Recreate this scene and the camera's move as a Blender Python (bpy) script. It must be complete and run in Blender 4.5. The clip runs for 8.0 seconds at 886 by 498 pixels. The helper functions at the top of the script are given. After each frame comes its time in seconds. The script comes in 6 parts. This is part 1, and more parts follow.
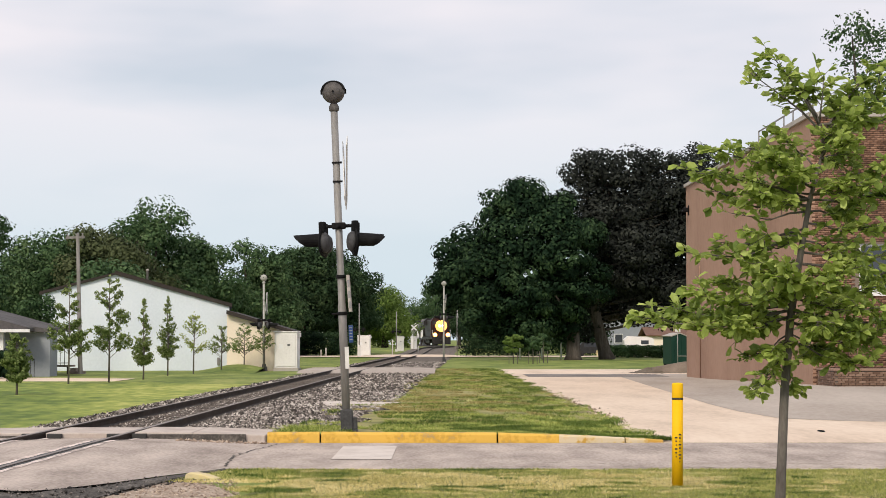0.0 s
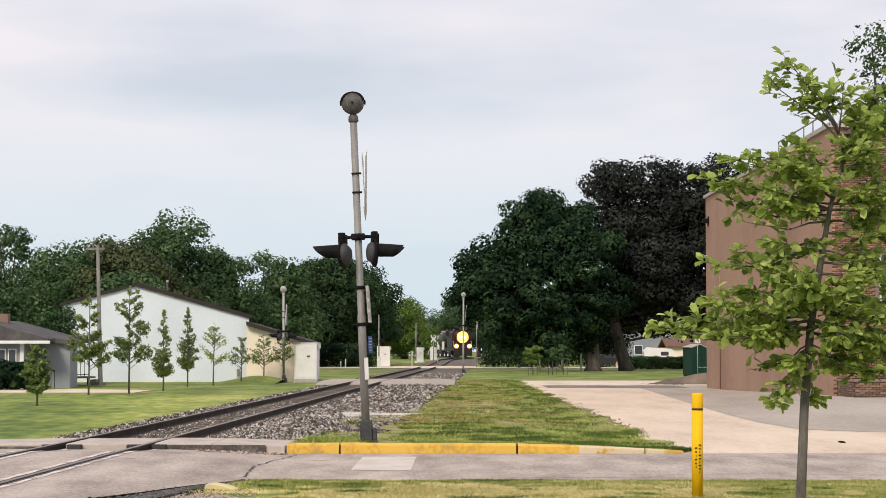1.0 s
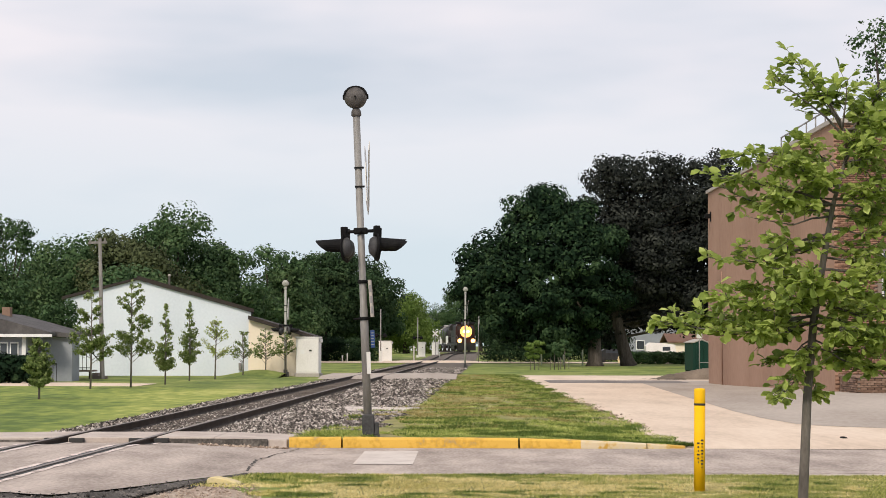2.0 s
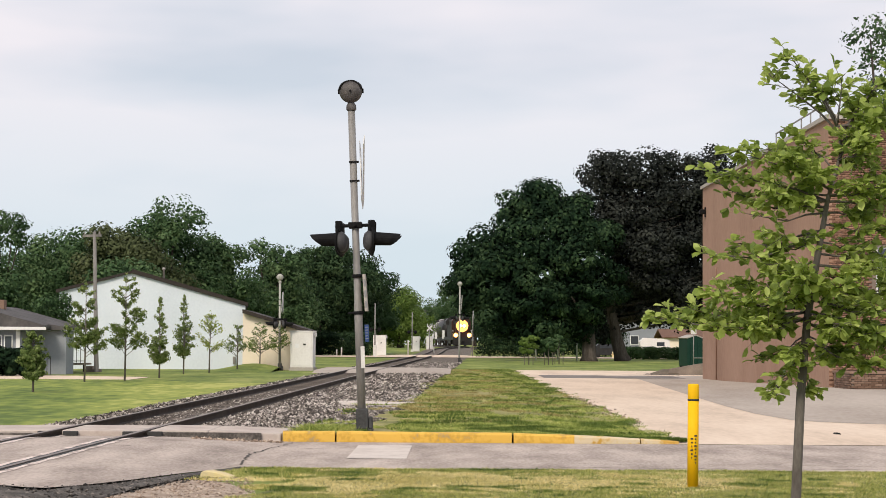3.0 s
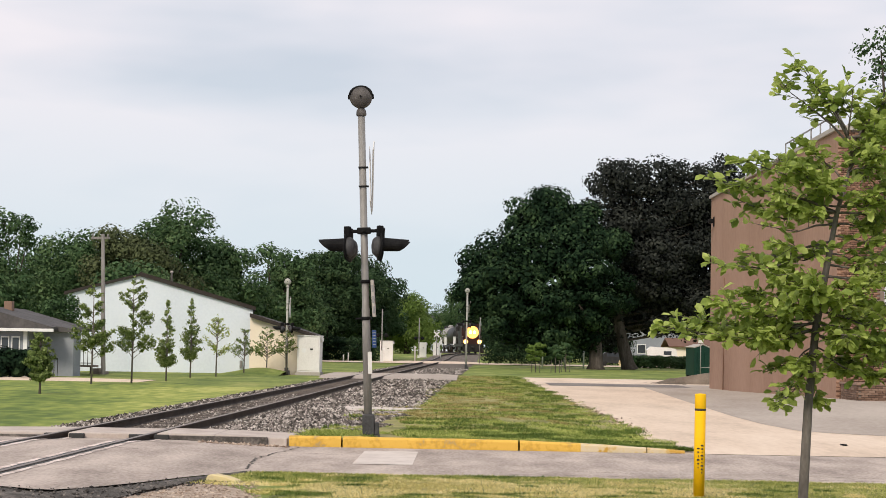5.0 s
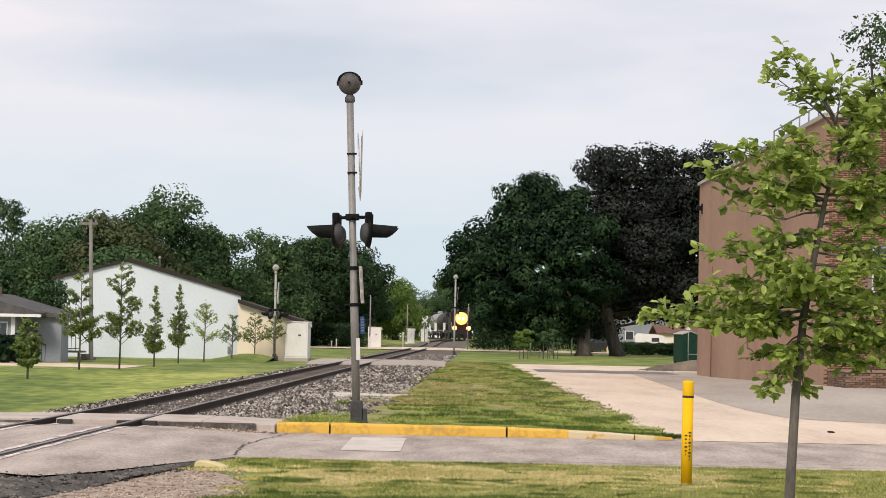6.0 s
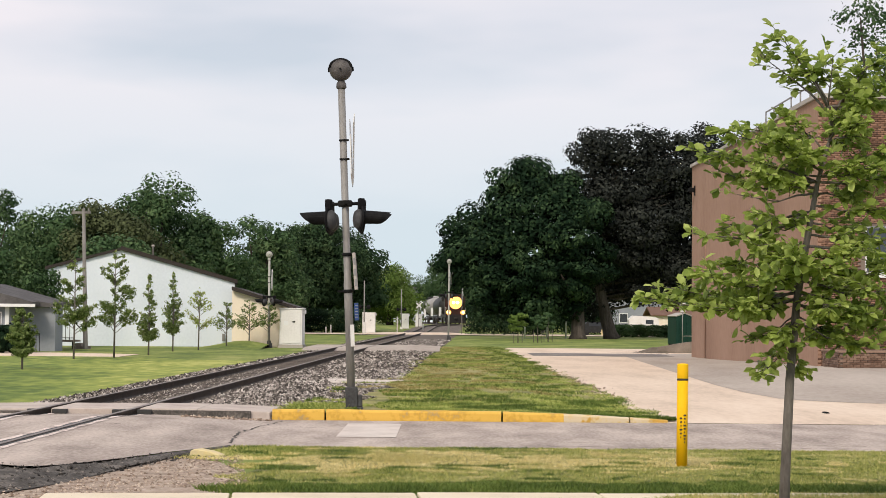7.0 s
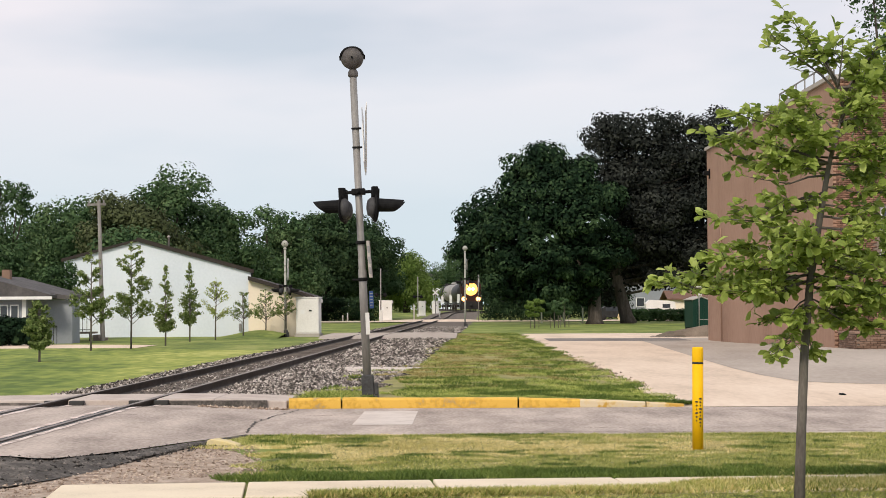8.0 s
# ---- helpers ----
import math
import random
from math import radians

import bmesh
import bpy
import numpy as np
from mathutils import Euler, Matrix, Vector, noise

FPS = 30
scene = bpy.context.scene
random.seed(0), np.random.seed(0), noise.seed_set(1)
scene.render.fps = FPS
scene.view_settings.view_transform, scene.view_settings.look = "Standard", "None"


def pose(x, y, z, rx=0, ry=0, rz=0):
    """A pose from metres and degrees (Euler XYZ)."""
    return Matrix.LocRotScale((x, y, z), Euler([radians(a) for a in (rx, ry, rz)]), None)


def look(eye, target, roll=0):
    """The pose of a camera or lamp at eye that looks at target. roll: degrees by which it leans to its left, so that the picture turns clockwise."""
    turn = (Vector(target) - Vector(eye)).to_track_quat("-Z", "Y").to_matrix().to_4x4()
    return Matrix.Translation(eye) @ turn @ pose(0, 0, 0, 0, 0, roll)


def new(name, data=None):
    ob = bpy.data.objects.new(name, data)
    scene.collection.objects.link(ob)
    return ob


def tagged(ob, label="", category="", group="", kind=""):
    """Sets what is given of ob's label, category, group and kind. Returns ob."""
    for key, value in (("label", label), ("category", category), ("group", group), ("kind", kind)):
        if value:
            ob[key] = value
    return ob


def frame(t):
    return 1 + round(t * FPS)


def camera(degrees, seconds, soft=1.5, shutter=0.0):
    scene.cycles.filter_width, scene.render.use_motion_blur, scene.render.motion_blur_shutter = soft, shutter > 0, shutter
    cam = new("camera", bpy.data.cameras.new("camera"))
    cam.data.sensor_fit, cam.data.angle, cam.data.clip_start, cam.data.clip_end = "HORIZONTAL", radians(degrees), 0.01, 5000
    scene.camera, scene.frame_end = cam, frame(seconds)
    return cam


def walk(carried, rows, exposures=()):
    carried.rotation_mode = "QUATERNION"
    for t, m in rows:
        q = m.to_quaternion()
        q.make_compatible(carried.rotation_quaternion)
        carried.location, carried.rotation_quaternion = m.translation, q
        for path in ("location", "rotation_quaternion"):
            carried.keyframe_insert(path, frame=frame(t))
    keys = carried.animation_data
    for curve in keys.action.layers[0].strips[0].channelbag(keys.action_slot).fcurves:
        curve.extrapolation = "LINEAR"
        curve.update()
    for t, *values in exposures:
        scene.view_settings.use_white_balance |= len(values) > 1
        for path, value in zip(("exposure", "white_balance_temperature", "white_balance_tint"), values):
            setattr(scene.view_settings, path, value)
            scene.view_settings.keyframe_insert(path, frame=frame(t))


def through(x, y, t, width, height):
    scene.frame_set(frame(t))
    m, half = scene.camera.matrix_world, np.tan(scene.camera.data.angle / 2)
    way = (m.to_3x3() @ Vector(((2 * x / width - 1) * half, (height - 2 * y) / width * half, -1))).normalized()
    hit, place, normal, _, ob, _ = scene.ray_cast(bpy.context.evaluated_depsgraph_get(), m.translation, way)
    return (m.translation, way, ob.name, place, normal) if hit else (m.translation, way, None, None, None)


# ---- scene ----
cam = camera(25.25, 8.0, soft=0.8)


def held(x, z, yaw, pitch, roll):
    """A hand-held view from (x, 0, z): yaw to the right, pitch up, in degrees."""
    a, b = radians(yaw), radians(pitch)
    way = Vector((math.sin(a) * math.cos(b), math.cos(a) * math.cos(b), math.sin(b)))
    eye = Vector((x, 0, z))
    return look(eye, eye + way * 50, roll)


walk(cam, [
    (0, held(0.000, 1.750, -0.000, 2.617, -0.000)),
    (0.5, held(0.008, 1.750, -0.353, 2.799, -0.058)),
    (1, held(0.003, 1.738, -0.567, 2.949, -0.017)),
    (1.5, held(-0.008, 1.735, -0.651, 2.901, 0.049)),
    (3, held(-0.004, 1.738, -0.469, 2.633, 0.364)),
    (3.5, held(-0.002, 1.736, -0.529, 2.740, 0.435)),
    (4, held(-0.000, 1.742, -0.649, 2.871, 0.626)),
    (5.5, held(-0.017, 1.740, -0.599, 2.686, 1.211)),
    (6, held(-0.015, 1.746, -0.352, 2.422, 1.163)),
    (6.5, held(-0.027, 1.747, -0.188, 2.195, 0.959)),
    (7, held(-0.013, 1.761, -0.154, 1.977, 0.483)),
    (7.5, held(0.001, 1.760, -0.326, 1.792, 0.065)),
    (8, held(0.022, 1.761, -0.619, 1.597, -0.312)),
])

# ---- sky and light ----
world = bpy.data.worlds.new("overcast_sky")
scene.world = world
world.use_nodes = True
wn, wl = world.node_tree.nodes, world.node_tree.links
wn.clear()
w_out = wn.new("ShaderNodeOutputWorld")
w_bg = wn.new("ShaderNodeBackground")
w_sky = wn.new("ShaderNodeTexSky")
w_sky.sky_type = "NISHITA"
w_sky.sun_disc = False
w_sky.sun_elevation = radians(40)
w_sky.sun_rotation = radians(204)
w_tc = wn.new("ShaderNodeTexCoord")
w_map = wn.new("ShaderNodeMapping")
w_map.inputs["Scale"].default_value = (2.4, 2.4, 9.0)
w_noise = wn.new("ShaderNodeTexNoise")
w_noise.inputs["Scale"].default_value = 1.6
w_noise.inputs["Detail"].default_value = 4.0
w_noise.inputs["Roughness"].default_value = 0.5
w_ramp = wn.new("ShaderNodeValToRGB")
w_ramp.color_ramp.elements[0].position = 0.32
w_ramp.color_ramp.elements[0].color = (0.645, 0.695, 0.78, 1)
w_ramp.color_ramp.elements[1].position = 0.60
w_ramp.color_ramp.elements[1].color = (0.94, 0.885, 0.925, 1)
w_mid = w_ramp.color_ramp.elements.new(0.47)
w_mid.color = (0.80, 0.80, 0.865, 1)
w_scale = wn.new("ShaderNodeVectorMath")
w_scale.operation = "SCALE"
w_scale.inputs["Scale"].default_value = 0.10
w_mix = wn.new("ShaderNodeMixRGB")
w_mix.inputs["Fac"].default_value = 0.92
wl.new(w_tc.outputs["Generated"], w_map.inputs["Vector"])
wl.new(w_map.outputs["Vector"], w_noise.inputs["Vector"])
wl.new(w_noise.outputs["Fac"], w_ramp.inputs["Fac"])
wl.new(w_sky.outputs["Color"], w_scale.inputs[0])
wl.new(w_scale.outputs["Vector"], w_mix.inputs["Color1"])
w_sep = wn.new("ShaderNodeSeparateXYZ")
w_range = wn.new("ShaderNodeMapRange")
w_range.inputs["From Min"].default_value = 0.03
w_range.inputs["From Max"].default_value = 0.14
w_range.inputs["To Min"].default_value = 0.02
w_low = wn.new("ShaderNodeMixRGB")
w_low.inputs["Color1"].default_value = (0.68, 0.79, 0.87, 1)
wl.new(w_tc.outputs["Generated"], w_sep.inputs[0])
wl.new(w_sep.outputs["Z"], w_range.inputs["Value"])
wl.new(w_range.outputs["Result"], w_low.inputs["Fac"])
wl.new(w_ramp.outputs["Color"], w_low.inputs["Color2"])
wl.new(w_low.outputs["Color"], w_mix.inputs["Color2"])
wl.new(w_mix.outputs["Color"], w_bg.inputs["Color"])
w_bg.inputs["Strength"].default_value = 1.0
wl.new(w_bg.outputs["Background"], w_out.inputs["Surface"])

sun_data = bpy.data.lights.new("sun", "SUN")
sun_data.energy = 2.7
sun_data.angle = radians(14)
sun_data.color = (1.0, 0.89, 0.72)
sun = new("sun", sun_data)
sun.matrix_basis = look((-32, -48, 66), (0, 25, 0))

# ---- materials ----


def material(name, stops, scale=3.0, fine=40.0, rough=0.85, bump=0.3, metal=0.0, island=0.0, spread=(0.3, 0.7), stretch=(1, 1, 1), bump_size=0.01, through=0.0, random_object=0.0, spec=0.3):
    """Colour stops driven by noise at two scales, bump from the finer one, and an optional variation per island or per object."""
    m = bpy.data.materials.new(name)
    m.use_nodes = True
    n, l = m.node_tree.nodes, m.node_tree.links
    b = n["Principled BSDF"]
    b.inputs["Roughness"].default_value = rough
    b.inputs["Metallic"].default_value = metal
    b.inputs["Specular IOR Level"].default_value = spec
    tc = n.new("ShaderNodeTexCoord")
    mp = n.new("ShaderNodeMapping")
    mp.inputs["Scale"].default_value = stretch
    l.new(tc.outputs["Object"], mp.inputs["Vector"])
    n1 = n.new("ShaderNodeTexNoise")
    n1.inputs["Scale"].default_value = scale
    n1.inputs["Detail"].default_value = 4
    n2 = n.new("ShaderNodeTexNoise")
    n2.inputs["Scale"].default_value = fine
    n2.inputs["Detail"].default_value = 3
    l.new(mp.outputs["Vector"], n1.inputs["Vector"])
    l.new(mp.outputs["Vector"], n2.inputs["Vector"])
    mix = n.new("ShaderNodeMath")
    mix.operation = "MULTIPLY_ADD"
    mix.inputs[1].default_value = 0.35
    l.new(n2.outputs["Fac"], mix.inputs[0])
    mul = n.new("ShaderNodeMath")
    mul.operation = "MULTIPLY"
    mul.inputs[1].default_value = 0.65
    l.new(n1.outputs["Fac"], mul.inputs[0])
    l.new(mul.outputs[0], mix.inputs[2])
    last = mix.outputs[0]
    if island or random_object:
        src = n.new("ShaderNodeNewGeometry").outputs["Random Per Island"] if island else n.new("ShaderNodeObjectInfo").outputs["Random"]
        add = n.new("ShaderNodeMath")
        add.operation = "MULTIPLY_ADD"
        add.inputs[1].default_value = island or random_object
        l.new(src, add.inputs[0])
        sub = n.new("ShaderNodeMath")
        sub.operation = "SUBTRACT"
        sub.inputs[1].default_value = (island or random_object) / 2
        l.new(last, sub.inputs[0])
        l.new(sub.outputs[0], add.inputs[2])
        last = add.outputs[0]
    ramp = n.new("ShaderNodeValToRGB")
    cr = ramp.color_ramp
    k = len(stops)
    for i, c in enumerate(stops):
        pos = spread[0] + (spread[1] - spread[0]) * (i / max(1, k - 1))
        e = cr.elements[i] if i < 2 else cr.elements.new(pos)
        e.position = pos
        e.color = (*c, 1)
    l.new(last, ramp.inputs["Fac"])
    l.new(ramp.outputs["Color"], b.inputs["Base Color"])
    if bump:
        bp = n.new("ShaderNodeBump")
        bp.inputs["Strength"].default_value = bump
        bp.inputs["Distance"].default_value = bump_size
        l.new(n2.outputs["Fac"], bp.inputs["Height"])
        l.new(bp.outputs["Normal"], b.inputs["Normal"])
    if through:
        tr = n.new("ShaderNodeBsdfTranslucent")
        sh = n.new("ShaderNodeMixShader")
        sh.inputs["Fac"].default_value = through
        l.new(ramp.outputs["Color"], tr.inputs["Color"])
        l.new(b.outputs["BSDF"], sh.inputs[1])
        l.new(tr.outputs["BSDF"], sh.inputs[2])
        l.new(sh.outputs["Shader"], n["Material Output"].inputs["Surface"])
    return m


def glow(name, colour, strength):
    m = bpy.data.materials.new(name)
    m.use_nodes = True
    b = m.node_tree.nodes["Principled BSDF"]
    b.inputs["Base Color"].default_value = (*colour, 1)
    b.inputs["Emission Color"].default_value = (*colour, 1)
    b.inputs["Emission Strength"].default_value = strength
    return m


GRASS = material("grass", [(0.088, 0.13, 0.026), (0.165, 0.21, 0.042), (0.28, 0.295, 0.09)], scale=0.4, fine=2.5, bump=0.6, bump_size=0.06, spread=(0.38, 0.64), rough=0.95, stretch=(1, 0.4, 1))
LAWN = material("mown_lawn", [(0.082, 0.128, 0.022), (0.152, 0.205, 0.036), (0.26, 0.30, 0.06), (0.40, 0.40, 0.115)], scale=0.18, fine=2.6, bump=0.5, bump_size=0.05, spread=(0.40, 0.62), rough=0.95, stretch=(1, 0.28, 1))
BLADE = material("grass_blades", [(0.135, 0.17, 0.034), (0.285, 0.32, 0.075), (0.48, 0.47, 0.15), (0.64, 0.58, 0.28)], scale=0.45, fine=6, bump=0, island=0.35, spread=(0.3, 0.72), through=0.3)
DRY_BLADE = material("dry_grass_blades", [(0.45, 0.39, 0.13), (0.74, 0.61, 0.26), (0.88, 0.76, 0.42)], scale=0.8, fine=6, bump=0, island=0.4, spread=(0.3, 0.7), through=0.3)
ASPHALT = material("worn_asphalt", [(0.255, 0.211, 0.186), (0.395, 0.332, 0.296), (0.53, 0.452, 0.405)], scale=1.3, fine=24, stretch=(1, 0.28, 1), rough=0.92, bump=0.8, bump_size=0.012, spread=(0.36, 0.64))
ASPHALT_LOT = material("lot_asphalt", [(0.30, 0.252, 0.218), (0.385, 0.332, 0.292), (0.46, 0.402, 0.357)], scale=0.5, fine=9, stretch=(1, 0.22, 1), rough=0.92, bump=0.4, bump_size=0.006)
BROKEN = material("broken_asphalt", [(0.03, 0.028, 0.027), (0.085, 0.077, 0.071), (0.22, 0.195, 0.177)], scale=3, fine=28, rough=0.95, bump=0.9, bump_size=0.03)
CONCRETE = material("concrete", [(0.50, 0.395, 0.31), (0.64, 0.515, 0.412), (0.72, 0.60, 0.49)], scale=0.7, fine=9, stretch=(1, 0.2, 1), rough=0.9, bump=0.3, bump_size=0.005)
PALE_CONCRETE = material("pale_concrete", [(0.52, 0.44, 0.335), (0.68, 0.585, 0.455), (0.74, 0.645, 0.51)], scale=1.2, fine=45, rough=0.9, bump=0.3, bump_size=0.005, random_object=0.1)
PATCH_MAT = material("grey_patch_concrete", [(0.46, 0.40, 0.365), (0.58, 0.515, 0.475), (0.65, 0.59, 0.545)], scale=1.5, fine=9, rough=0.9, bump=0.4)
DECK_CONCRETE = material("worn_deck_concrete", [(0.36, 0.30, 0.27), (0.47, 0.405, 0.368), (0.57, 0.50, 0.46)], scale=1.6, fine=14, rough=0.9, bump=0.5)
RAIL_EDGE = material("pinkish_worn_concrete", [(0.34, 0.28, 0.255), (0.62, 0.52, 0.48), (0.74, 0.64, 0.60)], scale=2.5, fine=14, rough=0.9, bump=0.5, spread=(0.4, 0.55))
GRAVEL = material("dusty_gravel", [(0.19, 0.14, 0.11), (0.34, 0.268, 0.215), (0.56, 0.47, 0.395)], scale=3.5, fine=24, rough=0.95, bump=0.9, bump_size=0.02)
BALLAST = material("ballast_bed", [(0.06, 0.05, 0.042), (0.13, 0.11, 0.095), (0.24, 0.205, 0.18)], scale=2.5, fine=16, rough=0.95, bump=1.0, bump_size=0.04)
STONE = material("ballast_stone", [(0.035, 0.03, 0.026), (0.12, 0.102, 0.09), (0.28, 0.244, 0.22), (0.62, 0.565, 0.52)], scale=1.0, fine=30, rough=0.9, bump=0.2, island=0.9, spread=(0.22, 0.98))
YELLOW_CURB = material("worn_yellow_paint", [(0.40, 0.29, 0.14), (0.58, 0.345, 0.055), (0.68, 0.42, 0.08)], scale=2.2, fine=14, rough=0.75, bump=0.5, spread=(0.37, 0.52))
FADED_CURB = material("peeling_yellow_paint", [(0.60, 0.50, 0.35), (0.60, 0.47, 0.27), (0.50, 0.30, 0.06)], scale=2.4, fine=10, rough=0.8, bump=0.5, spread=(0.44, 0.56))
RAIL_STEEL = material("rusty_rail", [(0.018, 0.013, 0.011), (0.038, 0.028, 0.022), (0.075, 0.053, 0.042)], scale=2, fine=30, rough=0.7, metal=0.2)
RAIL_TOP = material("polished_rail_head", [(0.15, 0.122, 0.106), (0.24, 0.205, 0.185)], scale=1, fine=30, rough=0.5, metal=0.25, bump=0)
TIE_WOOD = material("creosoted_tie", [(0.045, 0.036, 0.030), (0.10, 0.082, 0.07), (0.18, 0.15, 0.13)], scale=3, fine=30, rough=0.9, bump=0.5, stretch=(0.4, 3, 3), random_object=0.25)
FAR_GALV = material("pale_galvanised_steel", [(0.26, 0.26, 0.24), (0.35, 0.35, 0.325), (0.43, 0.43, 0.40)], scale=4, fine=30, rough=0.6, metal=0.1, bump=0.1, stretch=(1, 1, 0.25))
GALV = material("weathered_galvanised_steel", [(0.16, 0.154, 0.152), (0.235, 0.226, 0.222), (0.32, 0.308, 0.302)], scale=4, fine=30, rough=0.6, metal=0.2, bump=0.1, stretch=(1, 1, 0.25))
DARK_METAL = material("black_painted_metal", [(0.005, 0.005, 0.006), (0.010, 0.010, 0.011), (0.02, 0.02, 0.021)], scale=5, fine=40, rough=0.65, bump=0.1, spec=0.08)
BELL_GREY = material("weathered_bell_grey", [(0.05, 0.046, 0.046), (0.088, 0.08, 0.079), (0.15, 0.138, 0.134)], scale=7, fine=40, rough=0.6, metal=0.2, bump=0.15)
HOUSING_GREY = material("dark_grey_housing", [(0.034, 0.034, 0.037), (0.058, 0.058, 0.062), (0.085, 0.085, 0.09)], scale=6, fine=30, rough=0.6, bump=0.1, spec=0.2)
RED_LENS = material("red_lens", [(0.06, 0.005, 0.006), (0.11, 0.01, 0.01)], rough=0.2, bump=0, spec=0.5)
SIGN_WHITE = material("sign_white", [(0.55, 0.54, 0.53), (0.68, 0.67, 0.66)], scale=4, rough=0.5, bump=0)
SIGN_BLUE = material("sign_blue", [(0.02, 0.045, 0.14), (0.03, 0.07, 0.20)], scale=4, rough=0.4, bump=0)
MARK_DARK = material("dark_marks", [(0.03, 0.03, 0.03), (0.05, 0.05, 0.05)], rough=0.7, bump=0)
MARK_GREY = material("grey_marks", [(0.20, 0.20, 0.21), (0.26, 0.26, 0.27)], rough=0.7, bump=0)
YELLOW_POST = material("yellow_plastic", [(0.82, 0.45, 0.006), (0.88, 0.51, 0.01)], scale=3, fine=30, rough=0.6, bump=0.05, spec=0.15)
BARK = material("young_bark", [(0.075, 0.064, 0.058), (0.135, 0.118, 0.107), (0.20, 0.178, 0.162)], scale=8, fine=50, rough=0.9, bump=0.5, stretch=(1, 1, 0.3))
DIRT = material("bare_dirt", [(0.07, 0.052, 0.038), (0.12, 0.092, 0.068), (0.19, 0.15, 0.11)], scale=1.5, fine=8, rough=0.95, bump=0.8, bump_size=0.04)
DARK_BARK = material("old_bark", [(0.02, 0.016, 0.014), (0.042, 0.034, 0.028), (0.072, 0.06, 0.05)], scale=4, fine=20, rough=0.95, bump=0.8, bump_size=0.04, stretch=(1, 1, 0.25))
GREY_BARK = material("grey_furrowed_bark", [(0.035, 0.029, 0.025), (0.075, 0.063, 0.054), (0.135, 0.115, 0.10)], scale=4, fine=20, rough=0.95, bump=0.8, bump_size=0.04, stretch=(1, 1, 0.25))
LEAF_NEAR = material("fresh_leaf", [(0.16, 0.23, 0.05), (0.36, 0.45, 0.10), (0.56, 0.64, 0.21)], scale=2.5, fine=30, rough=0.5, bump=0, island=0.45, spread=(0.25, 0.78), through=0.45)
VERGE_BLADE = material("verge_blades", [(0.135, 0.19, 0.036), (0.275, 0.34, 0.072), (0.43, 0.48, 0.135), (0.60, 0.57, 0.235)], scale=0.7, fine=6, bump=0, island=0.4, spread=(0.3, 0.74), through=0.3)
LEAF_YOUNG = material("young_tree_leaf", [(0.09, 0.135, 0.04), (0.17, 0.235, 0.075), (0.30, 0.36, 0.14)], scale=0.6, fine=4, rough=0.7, bump=0, island=0.5, spec=0.08, through=0.3)
# dark green; the wide ramp also paints in lit clumps and shaded gaps
LEAF_DARK = material("dark_green_leaf_lit_and_shaded", [(0.0045, 0.013, 0.0065), (0.012, 0.030, 0.014), (0.066, 0.112, 0.05)], scale=0.5, fine=3, rough=0.7, bump=0, island=0.15, spread=(0.34, 0.66), spec=0.08, through=0.15)
LEAF_DEEP = material("deep_green_leaf", [(0.018, 0.038, 0.018), (0.038, 0.072, 0.033), (0.085, 0.13, 0.058)], scale=0.4, fine=3, rough=0.7, bump=0, island=0.2, spread=(0.33, 0.68), spec=0.08, through=0.18)
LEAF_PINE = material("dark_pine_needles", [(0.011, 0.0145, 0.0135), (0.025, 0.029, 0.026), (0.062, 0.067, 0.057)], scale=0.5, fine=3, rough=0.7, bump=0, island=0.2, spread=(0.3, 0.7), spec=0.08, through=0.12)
LEAF_MID = material("summer_leaf", [(0.033, 0.068, 0.029), (0.066, 0.119, 0.051), (0.132, 0.195, 0.085)], scale=0.4, fine=3, rough=0.7, bump=0, island=0.22, spread=(0.33, 0.68), spec=0.08, through=0.2)
LEAF_OLIVE = material("olive_leaf", [(0.050, 0.066, 0.030), (0.080, 0.098, 0.046), (0.12, 0.14, 0.066)], scale=0.4, fine=3, rough=0.7, bump=0, island=0.22, spread=(0.33, 0.68), spec=0.08, through=0.2)
LEAF_BRIGHT = material("yellow_green_leaf", [(0.07, 0.12, 0.025), (0.13, 0.20, 0.045), (0.22, 0.30, 0.085)], scale=0.3, fine=3, rough=0.7, bump=0, island=0.22, spread=(0.33, 0.68), spec=0.08, through=0.25)
LEAF_PALE = material("pale_lime_leaf", [(0.22, 0.30, 0.06), (0.36, 0.42, 0.12), (0.46, 0.50, 0.18)], scale=0.6, fine=4, rough=0.7, bump=0, island=0.4, spec=0.08, through=0.3)
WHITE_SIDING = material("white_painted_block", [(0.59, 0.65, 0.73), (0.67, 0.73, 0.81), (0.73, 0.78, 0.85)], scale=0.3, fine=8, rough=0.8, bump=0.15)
CREAM = material("cream_siding", [(0.78, 0.68, 0.56), (0.86, 0.77, 0.65)], scale=0.5, fine=8, rough=0.8, bump=0.15)
ROOF_BROWN = material("brown_metal_roof", [(0.022, 0.017, 0.015), (0.04, 0.031, 0.027)], scale=1, fine=10, rough=0.7, bump=0.2)
ROOF_GREY = material("grey_shingles", [(0.05, 0.048, 0.05), (0.085, 0.08, 0.082), (0.12, 0.115, 0.115)], scale=1.5, fine=9, rough=0.9, bump=0.5)
GREY_SIDING = material("grey_siding", [(0.22, 0.24, 0.28), (0.29, 0.31, 0.35)], scale=0.6, fine=8, rough=0.8, bump=0.1)
TRIM_WHITE = material("white_trim", [(0.66, 0.67, 0.68), (0.78, 0.78, 0.79)], rough=0.6, bump=0)
GLASS_DARK = material("window_glass", [(0.03, 0.035, 0.045), (0.06, 0.07, 0.085)], scale=0.7, rough=0.1, bump=0, spec=0.6)
